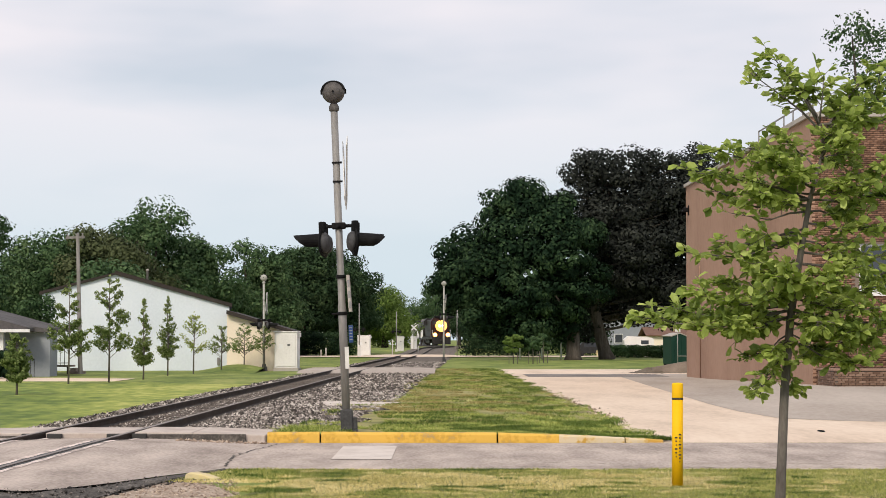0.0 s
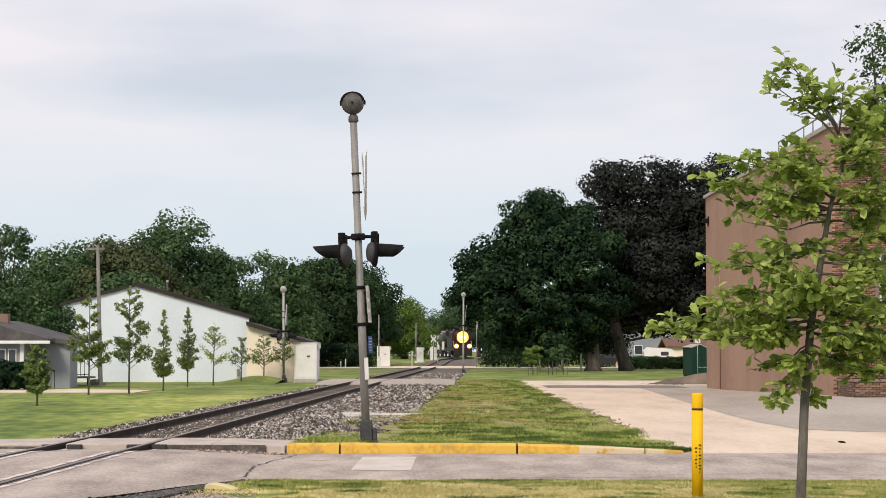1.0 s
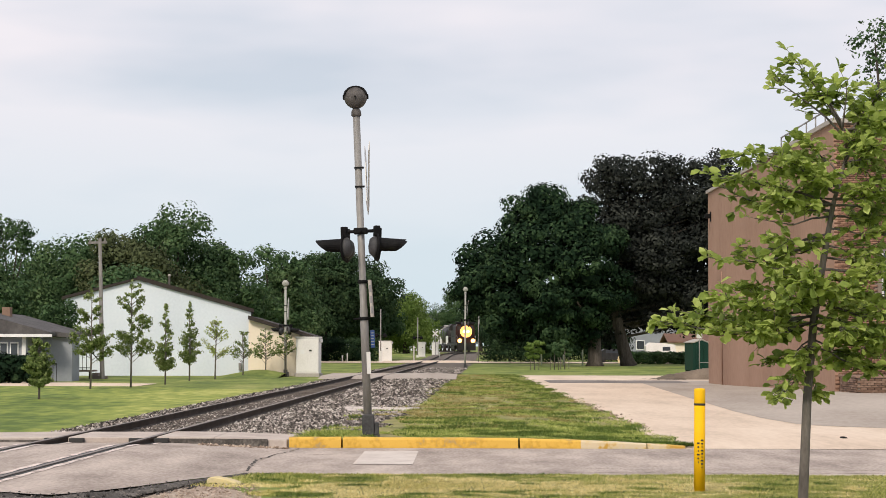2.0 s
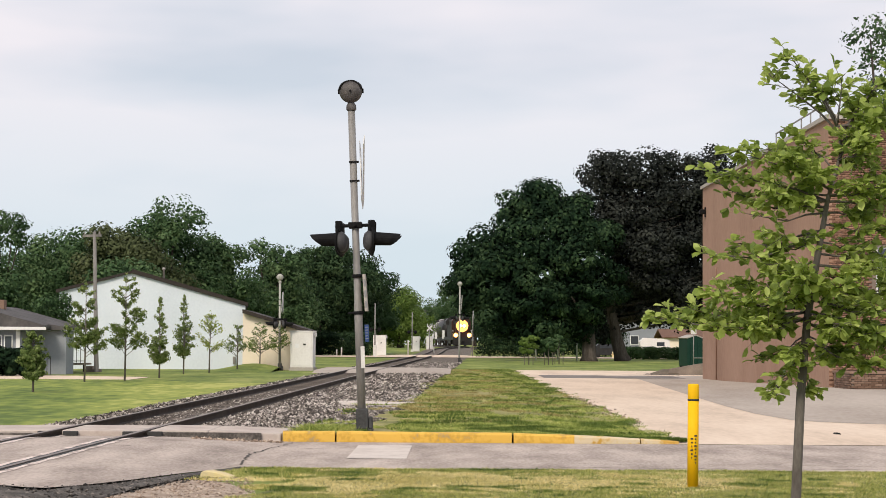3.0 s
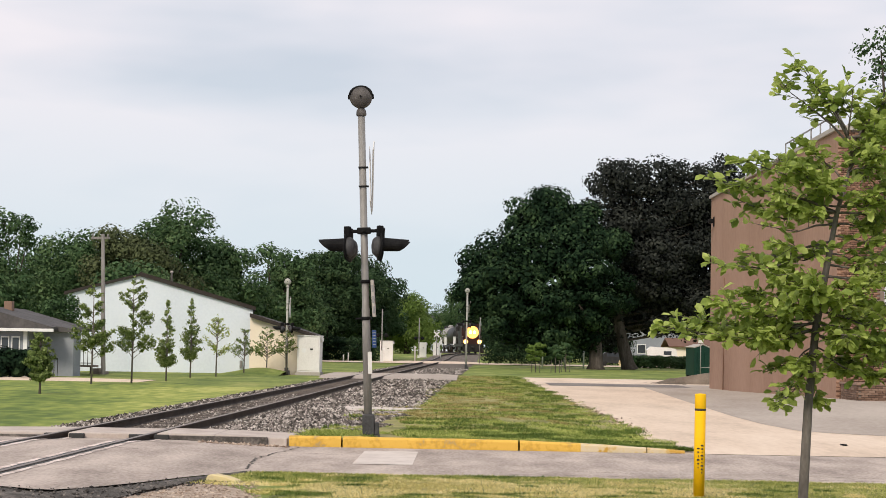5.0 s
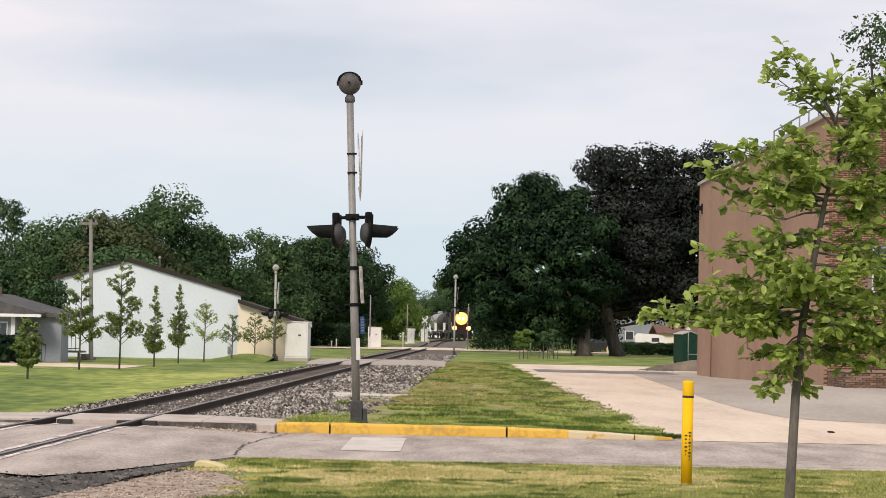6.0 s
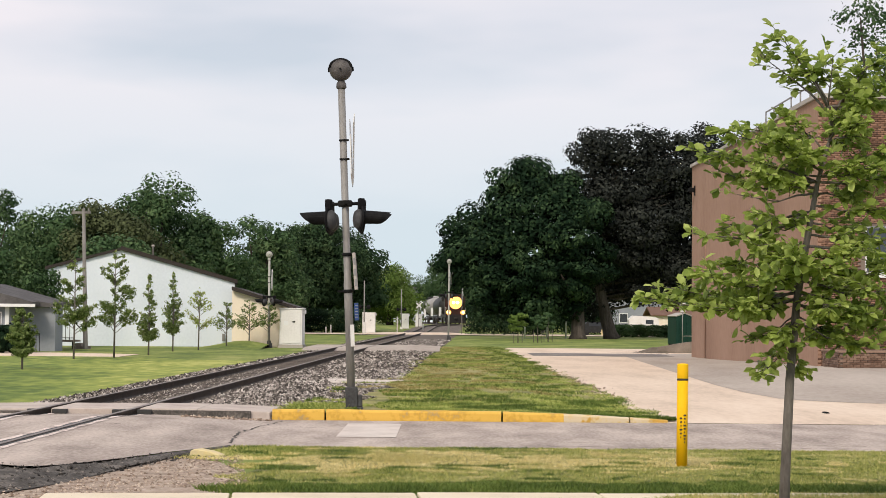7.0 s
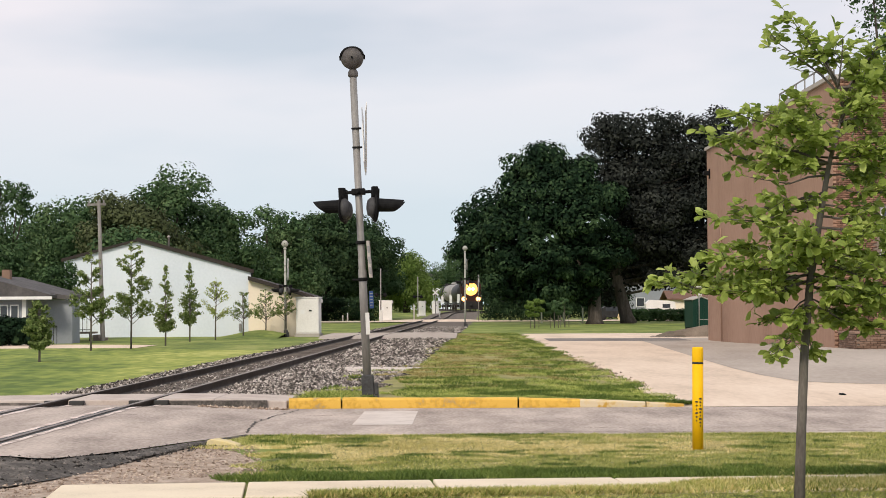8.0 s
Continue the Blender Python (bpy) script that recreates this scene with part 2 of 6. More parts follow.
CABINET_WHITE = material("white_cabinet_paint", [(0.62, 0.61, 0.60), (0.72, 0.71, 0.70), (0.78, 0.77, 0.76)], scale=0.8, fine=12, rough=0.55, bump=0.05)
STUCCO = material("tan_painted_masonry", [(0.25, 0.150, 0.106), (0.33, 0.205, 0.149), (0.39, 0.252, 0.187)], scale=0.25, fine=6, rough=0.9, bump=0.3, stretch=(1, 1, 0.5))
BRICK = material("brown_brick", [(0.115, 0.068, 0.048), (0.17, 0.105, 0.075), (0.24, 0.158, 0.118)], scale=1.5, fine=20, rough=0.9, bump=0.4, random_object=0.5)
RAMP_GREY = material("weathered_dark_concrete", [(0.14, 0.115, 0.095), (0.21, 0.175, 0.15), (0.28, 0.24, 0.205)], scale=1.5, fine=18, rough=0.95, bump=0.4)
ROOF_RUST = material("rust_brown_roof", [(0.12, 0.065, 0.045), (0.18, 0.10, 0.072)], scale=1, fine=9, rough=0.85, bump=0.2)
DARK_ASPHALT = material("fresh_dark_asphalt", [(0.12, 0.105, 0.10), (0.19, 0.168, 0.158), (0.27, 0.24, 0.22)], scale=0.8, fine=9, rough=0.92, bump=0.4, bump_size=0.006, stretch=(1, 0.3, 1))
MORTAR = material("mortar", [(0.17, 0.133, 0.108), (0.23, 0.185, 0.155)], scale=2, fine=30, rough=0.95)
COPING = material("stone_coping", [(0.33, 0.30, 0.28), (0.43, 0.40, 0.37)], scale=1, fine=15, rough=0.85)
GREEN_PAINT = material("dark_green_paint", [(0.003, 0.026, 0.018), (0.006, 0.042, 0.028)], scale=1, fine=10, rough=0.5, bump=0.05)
WOOD_POLE = material("weathered_pole_wood", [(0.125, 0.118, 0.112), (0.195, 0.185, 0.177), (0.28, 0.267, 0.255)], scale=4, fine=25, rough=0.95, bump=0.5, stretch=(1, 1, 0.15))
LOCO_BLACK = material("locomotive_black", [(0.010, 0.010, 0.010), (0.02, 0.019, 0.019), (0.035, 0.03, 0.03)], scale=1.2, fine=9, rough=0.55, bump=0.05)
LOCO_RED = material("locomotive_red", [(0.022, 0.008, 0.007), (0.04, 0.012, 0.01)], scale=1.2, fine=9, rough=0.5, bump=0.05)
TANK_WHITE = material("dusty_white_tank", [(0.20, 0.187, 0.178), (0.32, 0.305, 0.298), (0.41, 0.395, 0.385)], scale=0.5, fine=5, rough=0.6, bump=0.05)
HEADLIGHT = glow("headlight_glow", (1.0, 0.74, 0.36), 9.0)
# emission for added discs that imitate the glare round the train's lamps
GLARE = glow("headlight_glare", (1.0, 0.43, 0.10), 2.2)
VERGE_SOIL = material("thin_dry_turf", [(0.14, 0.15, 0.05), (0.25, 0.235, 0.085), (0.38, 0.335, 0.155)], scale=0.7, fine=3.0, bump=0.7, bump_size=0.05, rough=0.95, spread=(0.36, 0.66))
CAR_DARK = material("dark_car_paint", [(0.02, 0.022, 0.025), (0.035, 0.037, 0.04)], rough=0.25, bump=0, spec=0.5)
TYRE = material("tyre_rubber", [(0.015, 0.015, 0.015), (0.03, 0.03, 0.03)], rough=0.9, bump=0.1)

# ---- builders ----


def base(name, x=0, y=0, z=0, rz=0, label="", category="", group="", kind=""):
    ob = new(name)
    ob.empty_display_size = 0.2
    ob.matrix_basis = pose(x, y, z, 0, 0, rz)
    return tagged(ob, label, category, group, kind)


def part(name, bm, mat, parent=None, label=""):
    """Link a bmesh, or a ready mesh, as one object under a thing."""
    if isinstance(bm, bpy.types.Mesh):
        me = bm
    else:
        me = bpy.data.meshes.new(name)
        bm.to_mesh(me)
        bm.free()
    if mat and not me.materials:
        me.materials.append(mat)
    ob = new(name, me)
    ob.parent = parent
    if label:
        ob["label"] = label
    return ob


def sheet(name, verts, faces, mat, smooth=False):
    me = bpy.data.meshes.new(name)
    me.from_pydata([tuple(map(float, v)) for v in verts], [], [tuple(map(int, f)) for f in faces])
    me.materials.append(mat)
    if smooth:
        me.polygons.foreach_set("use_smooth", [True] * len(me.polygons))
    me.update()
    return me


def fast_mesh(name, co, size, mat):
    """A mesh of equal polygons, size corners each, from an array of corners."""
    co = np.asarray(co, dtype=np.float32).reshape(-1, 3)
    n = len(co) // size
    me = bpy.data.meshes.new(name)
    me.vertices.add(len(co))
    me.vertices.foreach_set("co", co.ravel())
    me.loops.add(len(co))
    me.loops.foreach_set("vertex_index", np.arange(len(co), dtype=np.int32))
    me.polygons.add(n)
    me.polygons.foreach_set("loop_start", np.arange(0, n * size, size, dtype=np.int32))
    me.polygons.foreach_set("loop_total", np.full(n, size, dtype=np.int32))
    me.materials.append(mat)
    me.update()
    return me


def add_box(bm, x0, x1, y0, y1, z0, z1, bevel=0.0):
    r = bmesh.ops.create_cube(bm, size=1.0)
    vs = r["verts"]
    bmesh.ops.scale(bm, vec=(x1 - x0, y1 - y0, z1 - z0), verts=vs)
    bmesh.ops.translate(bm, vec=((x0 + x1) / 2, (y0 + y1) / 2, (z0 + z1) / 2), verts=vs)
    if bevel:
        es = list({e for v in vs for e in v.link_edges})
        bmesh.ops.bevel(bm, geom=es, offset=bevel, segments=2, affect="EDGES", profile=0.5)
    return bm


def box(x0, x1, y0, y1, z0, z1, bevel=0.0):
    return add_box(bmesh.new(), x0, x1, y0, y1, z0, z1, bevel)


def add_tube(bm, points, radii, sides=8):
    """A tapered tube through points."""
    rings = []
    for i, p in enumerate(points):
        p = Vector(p)
        a = Vector(points[max(0, i - 1)])
        b = Vector(points[min(len(points) - 1, i + 1)])
        d = (b - a).normalized()
        u = d.orthogonal().normalized() if not rings else (rings_u - d * rings_u.dot(d)).normalized()
        rings_u = u
        v = d.cross(u)
        r = radii[i]
        rings.append([bm.verts.new(p + (u * math.cos(k * 2 * math.pi / sides) + v * math.sin(k * 2 * math.pi / sides)) * r) for k in range(sides)])
    for q, s in zip(rings, rings[1:]):
        for k in range(sides):
            f = bm.faces.new((q[k], q[(k + 1) % sides], s[(k + 1) % sides], s[k]))
            f.smooth = True
    bm.faces.new(rings[0][::-1])
    bm.faces.new(rings[-1])
    return bm


def tube(points, radii, sides=8):
    return add_tube(bmesh.new(), points, radii, sides)


def lathe(profile, sides=20, smooth=True):
    """A turned shape about z from (radius, height) pairs."""
    bm = bmesh.new()
    rings = [[bm.verts.new((r * math.cos(k * 2 * math.pi / sides), r * math.sin(k * 2 * math.pi / sides), z)) for k in range(sides)] for r, z in profile]
    for q, s in zip(rings, rings[1:]):
        for k in range(sides):
            f = bm.faces.new((q[k], q[(k + 1) % sides], s[(k + 1) % sides], s[k]))
            f.smooth = smooth
    bm.faces.new(rings[0][::-1])
    bm.faces.new(rings[-1])
    return bm


def prism(outline, y0, y1, axis="y"):
    """An outline of (x, z) pairs pushed from y0 to y1 (or of (y, z) pairs along x)."""
    bm = bmesh.new()
    put = (lambda a, b, d: (a, d, b)) if axis == "y" else (lambda a, b, d: (d, a, b))
    p = [bm.verts.new(put(a, b, y0)) for a, b in outline]
    q = [bm.verts.new(put(a, b, y1)) for a, b in outline]
    n = len(outline)
    for k in range(n):
        bm.faces.new((p[k], p[(k + 1) % n], q[(k + 1) % n], q[k]))
    bm.faces.new(p[::-1])
    bm.faces.new(q)
    bmesh.ops.recalc_face_normals(bm, faces=bm.faces)
    return bm


def smooth01(a, b, v):
    t = np.clip((np.asarray(v, dtype=float) - a) / (b - a), 0, 1)
    return t * t * (3 - 2 * t)


def turned(bm, m):
    bmesh.ops.transform(bm, matrix=m, verts=bm.verts)
    return bm


# ---- the lie of the land ----


def land(x, y):
    """Height of the ground: flat, with a rise far down the line and towards the brick building."""
    far = 0.56 * smooth01(205, 285, y)
    lot = 0.32 * smooth01(7.5, 11, x) * (1 - smooth01(56, 92, y)) * smooth01(38, 50, y)
    return far + lot


def track_x(y):
    """Centre line of the track: straight, then a bend to the right and back far off."""
    y = np.asarray(y, dtype=float)
    straight = -5.97 + 0.0165 * (y - 35.5)
    bend = 2.65 * np.exp(-((y - 296) / np.where(y < 296, 19.5, 26.0)) ** 2) - 1.7 * smooth01(312, 350, y) * (y - 318) / 28.0
    return straight + bend


def track_z(y):
    return 0.2 + 0.55 * smooth01(205, 285, np.asarray(y, dtype=float))


def road_z(x, y):
    hump = 0.165 * (1 - smooth01(-5.2, -2.6, x)) * smooth01(-16, -8, x)
    return 0.014 + hump * (1 - 0.5 * smooth01(30.5, 33.0, y))


def drape(name, us, vs, place, height, mat, label="", category=""):
    """A sheet over a grid of parameters: place(u, v) gives x, y, and height(x, y) the z."""
    u, v = np.meshgrid(us, vs)
    x, y = place(u, v)
    z = height(x, y)
    nu, nv = len(us), len(vs)
    verts = np.stack([x, y, z + 0 * x], -1).reshape(-1, 3)
    i = np.arange((nv - 1) * (nu - 1))
    a = (i // (nu - 1)) * nu + i % (nu - 1)
    faces = np.stack([a, a + 1, a + 1 + nu, a + nu], -1)
    ob = new(name, sheet(name, verts, faces, mat, smooth=True))
    return tagged(ob, label, category, kind="structure")


def wob(v, amount, scale, seed):
    v = np.asarray(v, dtype=float)
    return amount * (np.sin(v * scale + seed) + 0.6 * np.sin(v * scale * 2.3 + seed * 2.1) + 0.4 * np.sin(v * scale * 5.1 + seed * 3.7)) / 2


gy = np.concatenate([np.linspace(-60, 36, 49), np.linspace(38, 120, 42), np.linspace(125, 330, 42), np.linspace(350, 2500, 20)])
gx = np.concatenate([np.linspace(-1500, -120, 12), np.linspace(-110, 6, 59), np.linspace(6.5, 14, 16), np.linspace(16, 110, 30), np.linspace(130, 1500, 12)])
drape("ground", gx, gy, lambda u, v: (u, v), lambda x, y: land(x, y) - 0.0, GRASS, "mown grass ground with dry patches", "ground")


def near_edge(x):
    """Near edge of the road: straight along the verge, swelling towards the viewer at the tracks."""
    return 26.6 - 5.6 * (1 - smooth01(-4.6, -2.75, x)) + wob(x, 0.12, 2.1, 0.4)


drape("road", np.concatenate([np.linspace(-90, -12, 14), np.linspace(-11, 8, 96), np.linspace(9, 90, 14)]), np.linspace(0, 1, 24),
      lambda u, v: (u, near_edge(u) * (1 - v) + 33.3 * v), road_z, ASPHALT, "pale worn asphalt road over the level crossing", "road")

drape("road_shoulder", np.linspace(-30, -2.9, 110), np.linspace(0, 1, 10),
      lambda u, v: (u, near_edge(u) + 0.05 - v * (2.0 * (1 - smooth01(-4.4, -2.6, u)) + 0.12)),
      lambda x, y: 0.016 - 0.022 * (1 - smooth01(-0.05, 0.12, near_edge(x) - y)) + np.clip(road_z(x, near_edge(x)) - 0.02, 0, 1) * np.clip(1 - (near_edge(x) - y) / 1.5, 0, 1) + wob(x * 3 + y * 5, 0.018, 2.7, 1) + wob(y * 7 - x * 2, 0.012, 2.2, 2), BROKEN,
      "dark crumbling asphalt edge of the road", "road shoulder")

drape("gravel_patch", np.linspace(-30, -1.9, 90), np.linspace(0, 1, 8),
      lambda u, v: (u + v * 0.5 * smooth01(-6, -2, u), 18.9 + 0.09 * u - 3.0 * (1 - smooth01(-4.6, -3.6, u)) + v * (5.6 * (1 - smooth01(-3.4, -1.9, u)) + 3.0 * (1 - smooth01(-4.6, -3.6, u))) + 0.05 + wob(u, 0.15, 1.9, 3)),
      lambda x, y: 0.008 + 0 * x, GRAVEL, "dusty gravel beside the road", "gravel")

drape("apron", np.linspace(3.45, 40, 60), np.linspace(0, 1, 10),
      lambda u, v: (u, 33.28 + v * (7.2 + wob(u, 0.2, 0.5, 0))), lambda x, y: land(x, y) + 0.02 + 0.05 * smooth01(33.3, 35, y), CONCRETE, "pinkish concrete driveway apron", "driveway")


def drive_edge(y):
    return 3.62 - 0.006 * (y - 35) + wob(y, 0.2, 0.9, 1.0)


def lot_edge(y):
    return np.interp(y, [40, 42, 43.4, 47, 52, 62, 80, 96, 100], [9.8, 8.0, 7.3, 7.05, 7.05, 7.3, 7.8, 8.3, 8.4])


drape("driveway", np.linspace(0, 1, 24), np.concatenate([np.linspace(34.5, 60, 60), np.linspace(61, 114, 50)]),
      lambda u, v: (drive_edge(v) * (1 - u) + u * np.where(v < 97, lot_edge(v) + 0.5, 13.5), v), lambda x, y: land(x, y) + 0.034, CONCRETE, "broad sunlit concrete driveway", "driveway")
drape("parking_lot", np.linspace(0, 1, 20), np.linspace(40.6, 98, 60),
      lambda u, v: (lot_edge(v) * (1 - u) + u * 40, v), lambda x, y: land(x, y) + 0.039, ASPHALT_LOT, "grey asphalt parking lot beside the building", "parking lot")
drape("side_street", np.linspace(-7.3, -0.4, 36), np.linspace(98.5, 111, 14), lambda u, v: (u, v + 0.02 * u), lambda x, y: land(x, y) + 0.06 + 0.125 * (1 - smooth01(3.0, 6.0, np.abs(x - track_x(y)))) * smooth01(98.5, 101, y - 0.02 * x), ASPHALT_LOT, "side street crossing the tracks further on", "road")
drape("far_street", np.linspace(-80, 60, 90), np.linspace(190, 205, 12), lambda u, v: (u, v), lambda x, y: land(x, y) + 0.07 + 0.12 * smooth01(190, 194, y) * (1 - smooth01(3.0, 6.0, np.abs(x - track_x(y)))), CONCRETE, "pale far street crossing the tracks", "road")
drape("pale_yard", np.linspace(-60, -13.6, 30), np.linspace(0, 1, 8), lambda u, v: (u, 78 + 12 * v - 2.2 * smooth01(-19, -13.6, u) * (2 * v - 1) + wob(u, 0.4, 0.6, 2)), lambda x, y: land(x, y) + 0.02, CONCRETE, "pale gravel yard before the house", "yard")
drape("lawn", np.concatenate([np.linspace(-90, -20, 20), np.linspace(-19, -8.2, 30)]), np.linspace(36.5, 77.5, 60),
      lambda u, v: (u + 0.0165 * (v - 35.5) * smooth01(-12, -8.2, u) + wob(v, 0.2, 1.3, 2) * smooth01(-9, -8.2, u), v), lambda x, y: land(x, y) + 0.012 + 0.10 * smooth01(-9, -13, x), LAWN, "bright green mown lawn by the tracks", "lawn")


def verge_z(x, y):
    return 0.012 + 0.14 * (1 - smooth01(38, 62, y)) * smooth01(-3.4, -2.6, x) * (1 - 0.75 * smooth01(1.0, 3.3, x))


drape("verge", np.linspace(0, 1, 30), np.concatenate([np.linspace(33.46, 60, 60), np.linspace(61, 118, 40)]),
      lambda u, v: ((track_x(v) + 4.3 + wob(v, 0.3, 0.8, 2) + 0.7 * (1 - smooth01(34, 40, v)) * -1) * (1 - u) + u * (drive_edge(v) + 0.02), v), verge_z, VERGE_SOIL, "rough grass verge between track and driveway", "verge")

drape("grass_mound", np.linspace(-15.5, -9.8, 24), np.linspace(101.5, 122, 30), lambda u, v: (u, v),
      lambda x, y: 0.42 * np.exp(-((x + 11.2) / 1.7) ** 2 - ((y - 108.5) / 4.0) ** 2) - 0.03, GRASS, "low grassy mound beside the white hall", "mound")
drape("asphalt_strip", np.linspace(3.9, 10.4, 30), np.linspace(0, 1, 5), lambda u, v: (u, 90.5 + 7.0 * v + wob(u, 0.5, 1.1, 2)), lambda x, y: land(x, y) + 0.046, DARK_ASPHALT, "darker asphalt strip across the driveway", "asphalt strip")
drape("soil_bank", np.linspace(9.3, 11.2, 20), np.linspace(99.5, 104.5, 10), lambda u, v: (u, v),
      lambda x, y: 0.02 + 0.30 * np.exp(-((y - 102.2) / 1.1) ** 2) * smooth01(9.5, 10.8, x) + wob(x * 3 + y * 2, 0.03, 2.0, 1), DIRT, "dark soil bank by the ramp", "soil bank")

# ---- railway ----
ry = np.concatenate([np.linspace(-10, 110, 121), np.linspace(112, 460, 175)])


def track_bed():
    us = np.array([-2.5, -2.0, -1.5, -0.9, 0.0, 0.9, 1.6, 2.6, 3.6, 4.7])
    hs = np.array([-0.05, 0.0, 0.01, 0.0, 0.0, 0.0, 0.02, 0.03, 0.02, -0.05])
    vs = np.concatenate([np.linspace(35.2, 110, 151), np.linspace(112, 460, 175)])
    u, v = np.meshgrid(us, vs)
    h = np.interp(u, us, hs)
    x = track_x(v) + u + np.where(np.abs(u) > 2, wob(v, 0.2, 1.1, 3) * np.sign(u), 0)
    z = track_z(v) - 0.2 + h + 0.02 + wob(v * 3 + u * 7, 0.012, 2.0, 1) * (np.abs(u) < 4)
    nu, nv = len(us), len(vs)
    i = np.arange((nv - 1) * (nu - 1))
    a = (i // (nu - 1)) * nu + i % (nu - 1)
    tagged(drape("ballast", np.linspace(-2.4, 2.4, 7), np.linspace(-10, 14.5, 26), lambda p, q: (track_x(q) + p, q), lambda p, q: 0.03 + 0 * p, BALLAST), "grey-brown crushed stone ballast under the track", "ballast")
    ob = new("ballast", sheet("ballast", np.stack([x, v, z], -1).reshape(-1, 3), np.stack([a, a + 1, a + 1 + nu, a + nu], -1), BALLAST, True))
    tagged(ob, "grey-brown crushed stone ballast under the track", "ballast", kind="structure")


track_bed()
RAIL_PROFILE = [(-0.07, -0.17), (0.07, -0.17), (0.07, -0.155), (0.012, -0.135), (0.012, -0.045), (0.036, -0.035), (0.036, -0.006), (0.028, 0.0), (-0.028, 0.0), (-0.036, -0.006), (-0.036, -0.035), (-0.012, -0.045), (-0.012, -0.135), (-0.07, -0.155)]


def rail(parent, side):
    cx, cz = track_x(ry) + side * 0.7535, track_z(ry)
    n = len(RAIL_PROFILE)
    verts = [(x + a, y, z + b) for x, y, z in zip(cx, ry, cz) for a, b in RAIL_PROFILE]
    faces = [(i * n + k, i * n + (k + 1) % n, (i + 1) * n + (k + 1) % n, (i + 1) * n + k) for i in range(len(ry) - 1) for k in range(n)]
    me = sheet("rail", verts, faces, RAIL_STEEL)
    me.materials.append(RAIL_TOP)
    for i, p in enumerate(me.polygons):
        if i % n in (6, 7, 8):
            p.material_index = 1
    return part("rail", me, None, parent, "rusty steel rail with a polished head")


railway = base("railway_track", label="single railway track of rusty rails on wooden ties", category="railway track", kind="structure")
for side in (-1, 1):
    rail(railway, side)

# ---- leaves and trees ----


def leaf_cloud(name, centres, radii, count, size, mat, rng, flat=0.75, shell=0.66, jitter=0.24):
    """Many small bent leaves scattered through clumps: the outline stays uneven, with gaps."""
    centres, radii = np.asarray(centres, dtype=float), np.asarray(radii, dtype=float)
    weight = radii ** 2
    pick = rng.choice(len(centres), count, p=weight / weight.sum())
    d = rng.normal(size=(count, 3))
    d /= np.linalg.norm(d, axis=1)[:, None]
    r = radii[pick] * (shell + (1 - shell) * rng.random(count)) * (0.9 + 0.25 * rng.random(count))
    c = centres[pick] + d * r[:, None] * np.array([1, 1, flat])
    out = d + rng.normal(size=(count, 3)) * jitter + np.array([0, 0, 0.25])
    a = np.cross(out, rng.normal(size=(count, 3)))
    a /= np.linalg.norm(a, axis=1)[:, None]
    b = np.cross(out, a)
    b /= np.linalg.norm(b, axis=1)[:, None]
    s = size * (0.6 + 0.8 * rng.random(count))[:, None]
    quad = np.stack([c - a * s * 0.5, c - b * s * 0.32, c + a * s * 0.5, c + b * s * 0.32], 1)
    me = fast_mesh(name, quad, 4, mat)
    # leaves shade as the rounded clump they belong to
    whole = c - centres.mean(0)
    whole /= np.linalg.norm(whole, axis=1)[:, None] + 1e-6
    soft = d + 0.45 * whole + np.array([0, 0, 0.15]) + rng.normal(size=(count, 3)) * 0.16
    soft /= np.linalg.norm(soft, axis=1)[:, None]
    me.polygons.foreach_set("use_smooth", np.ones(count, dtype=bool))
    me.normals_split_custom_set_from_vertices(np.repeat(soft, 4, axis=0))
    return me


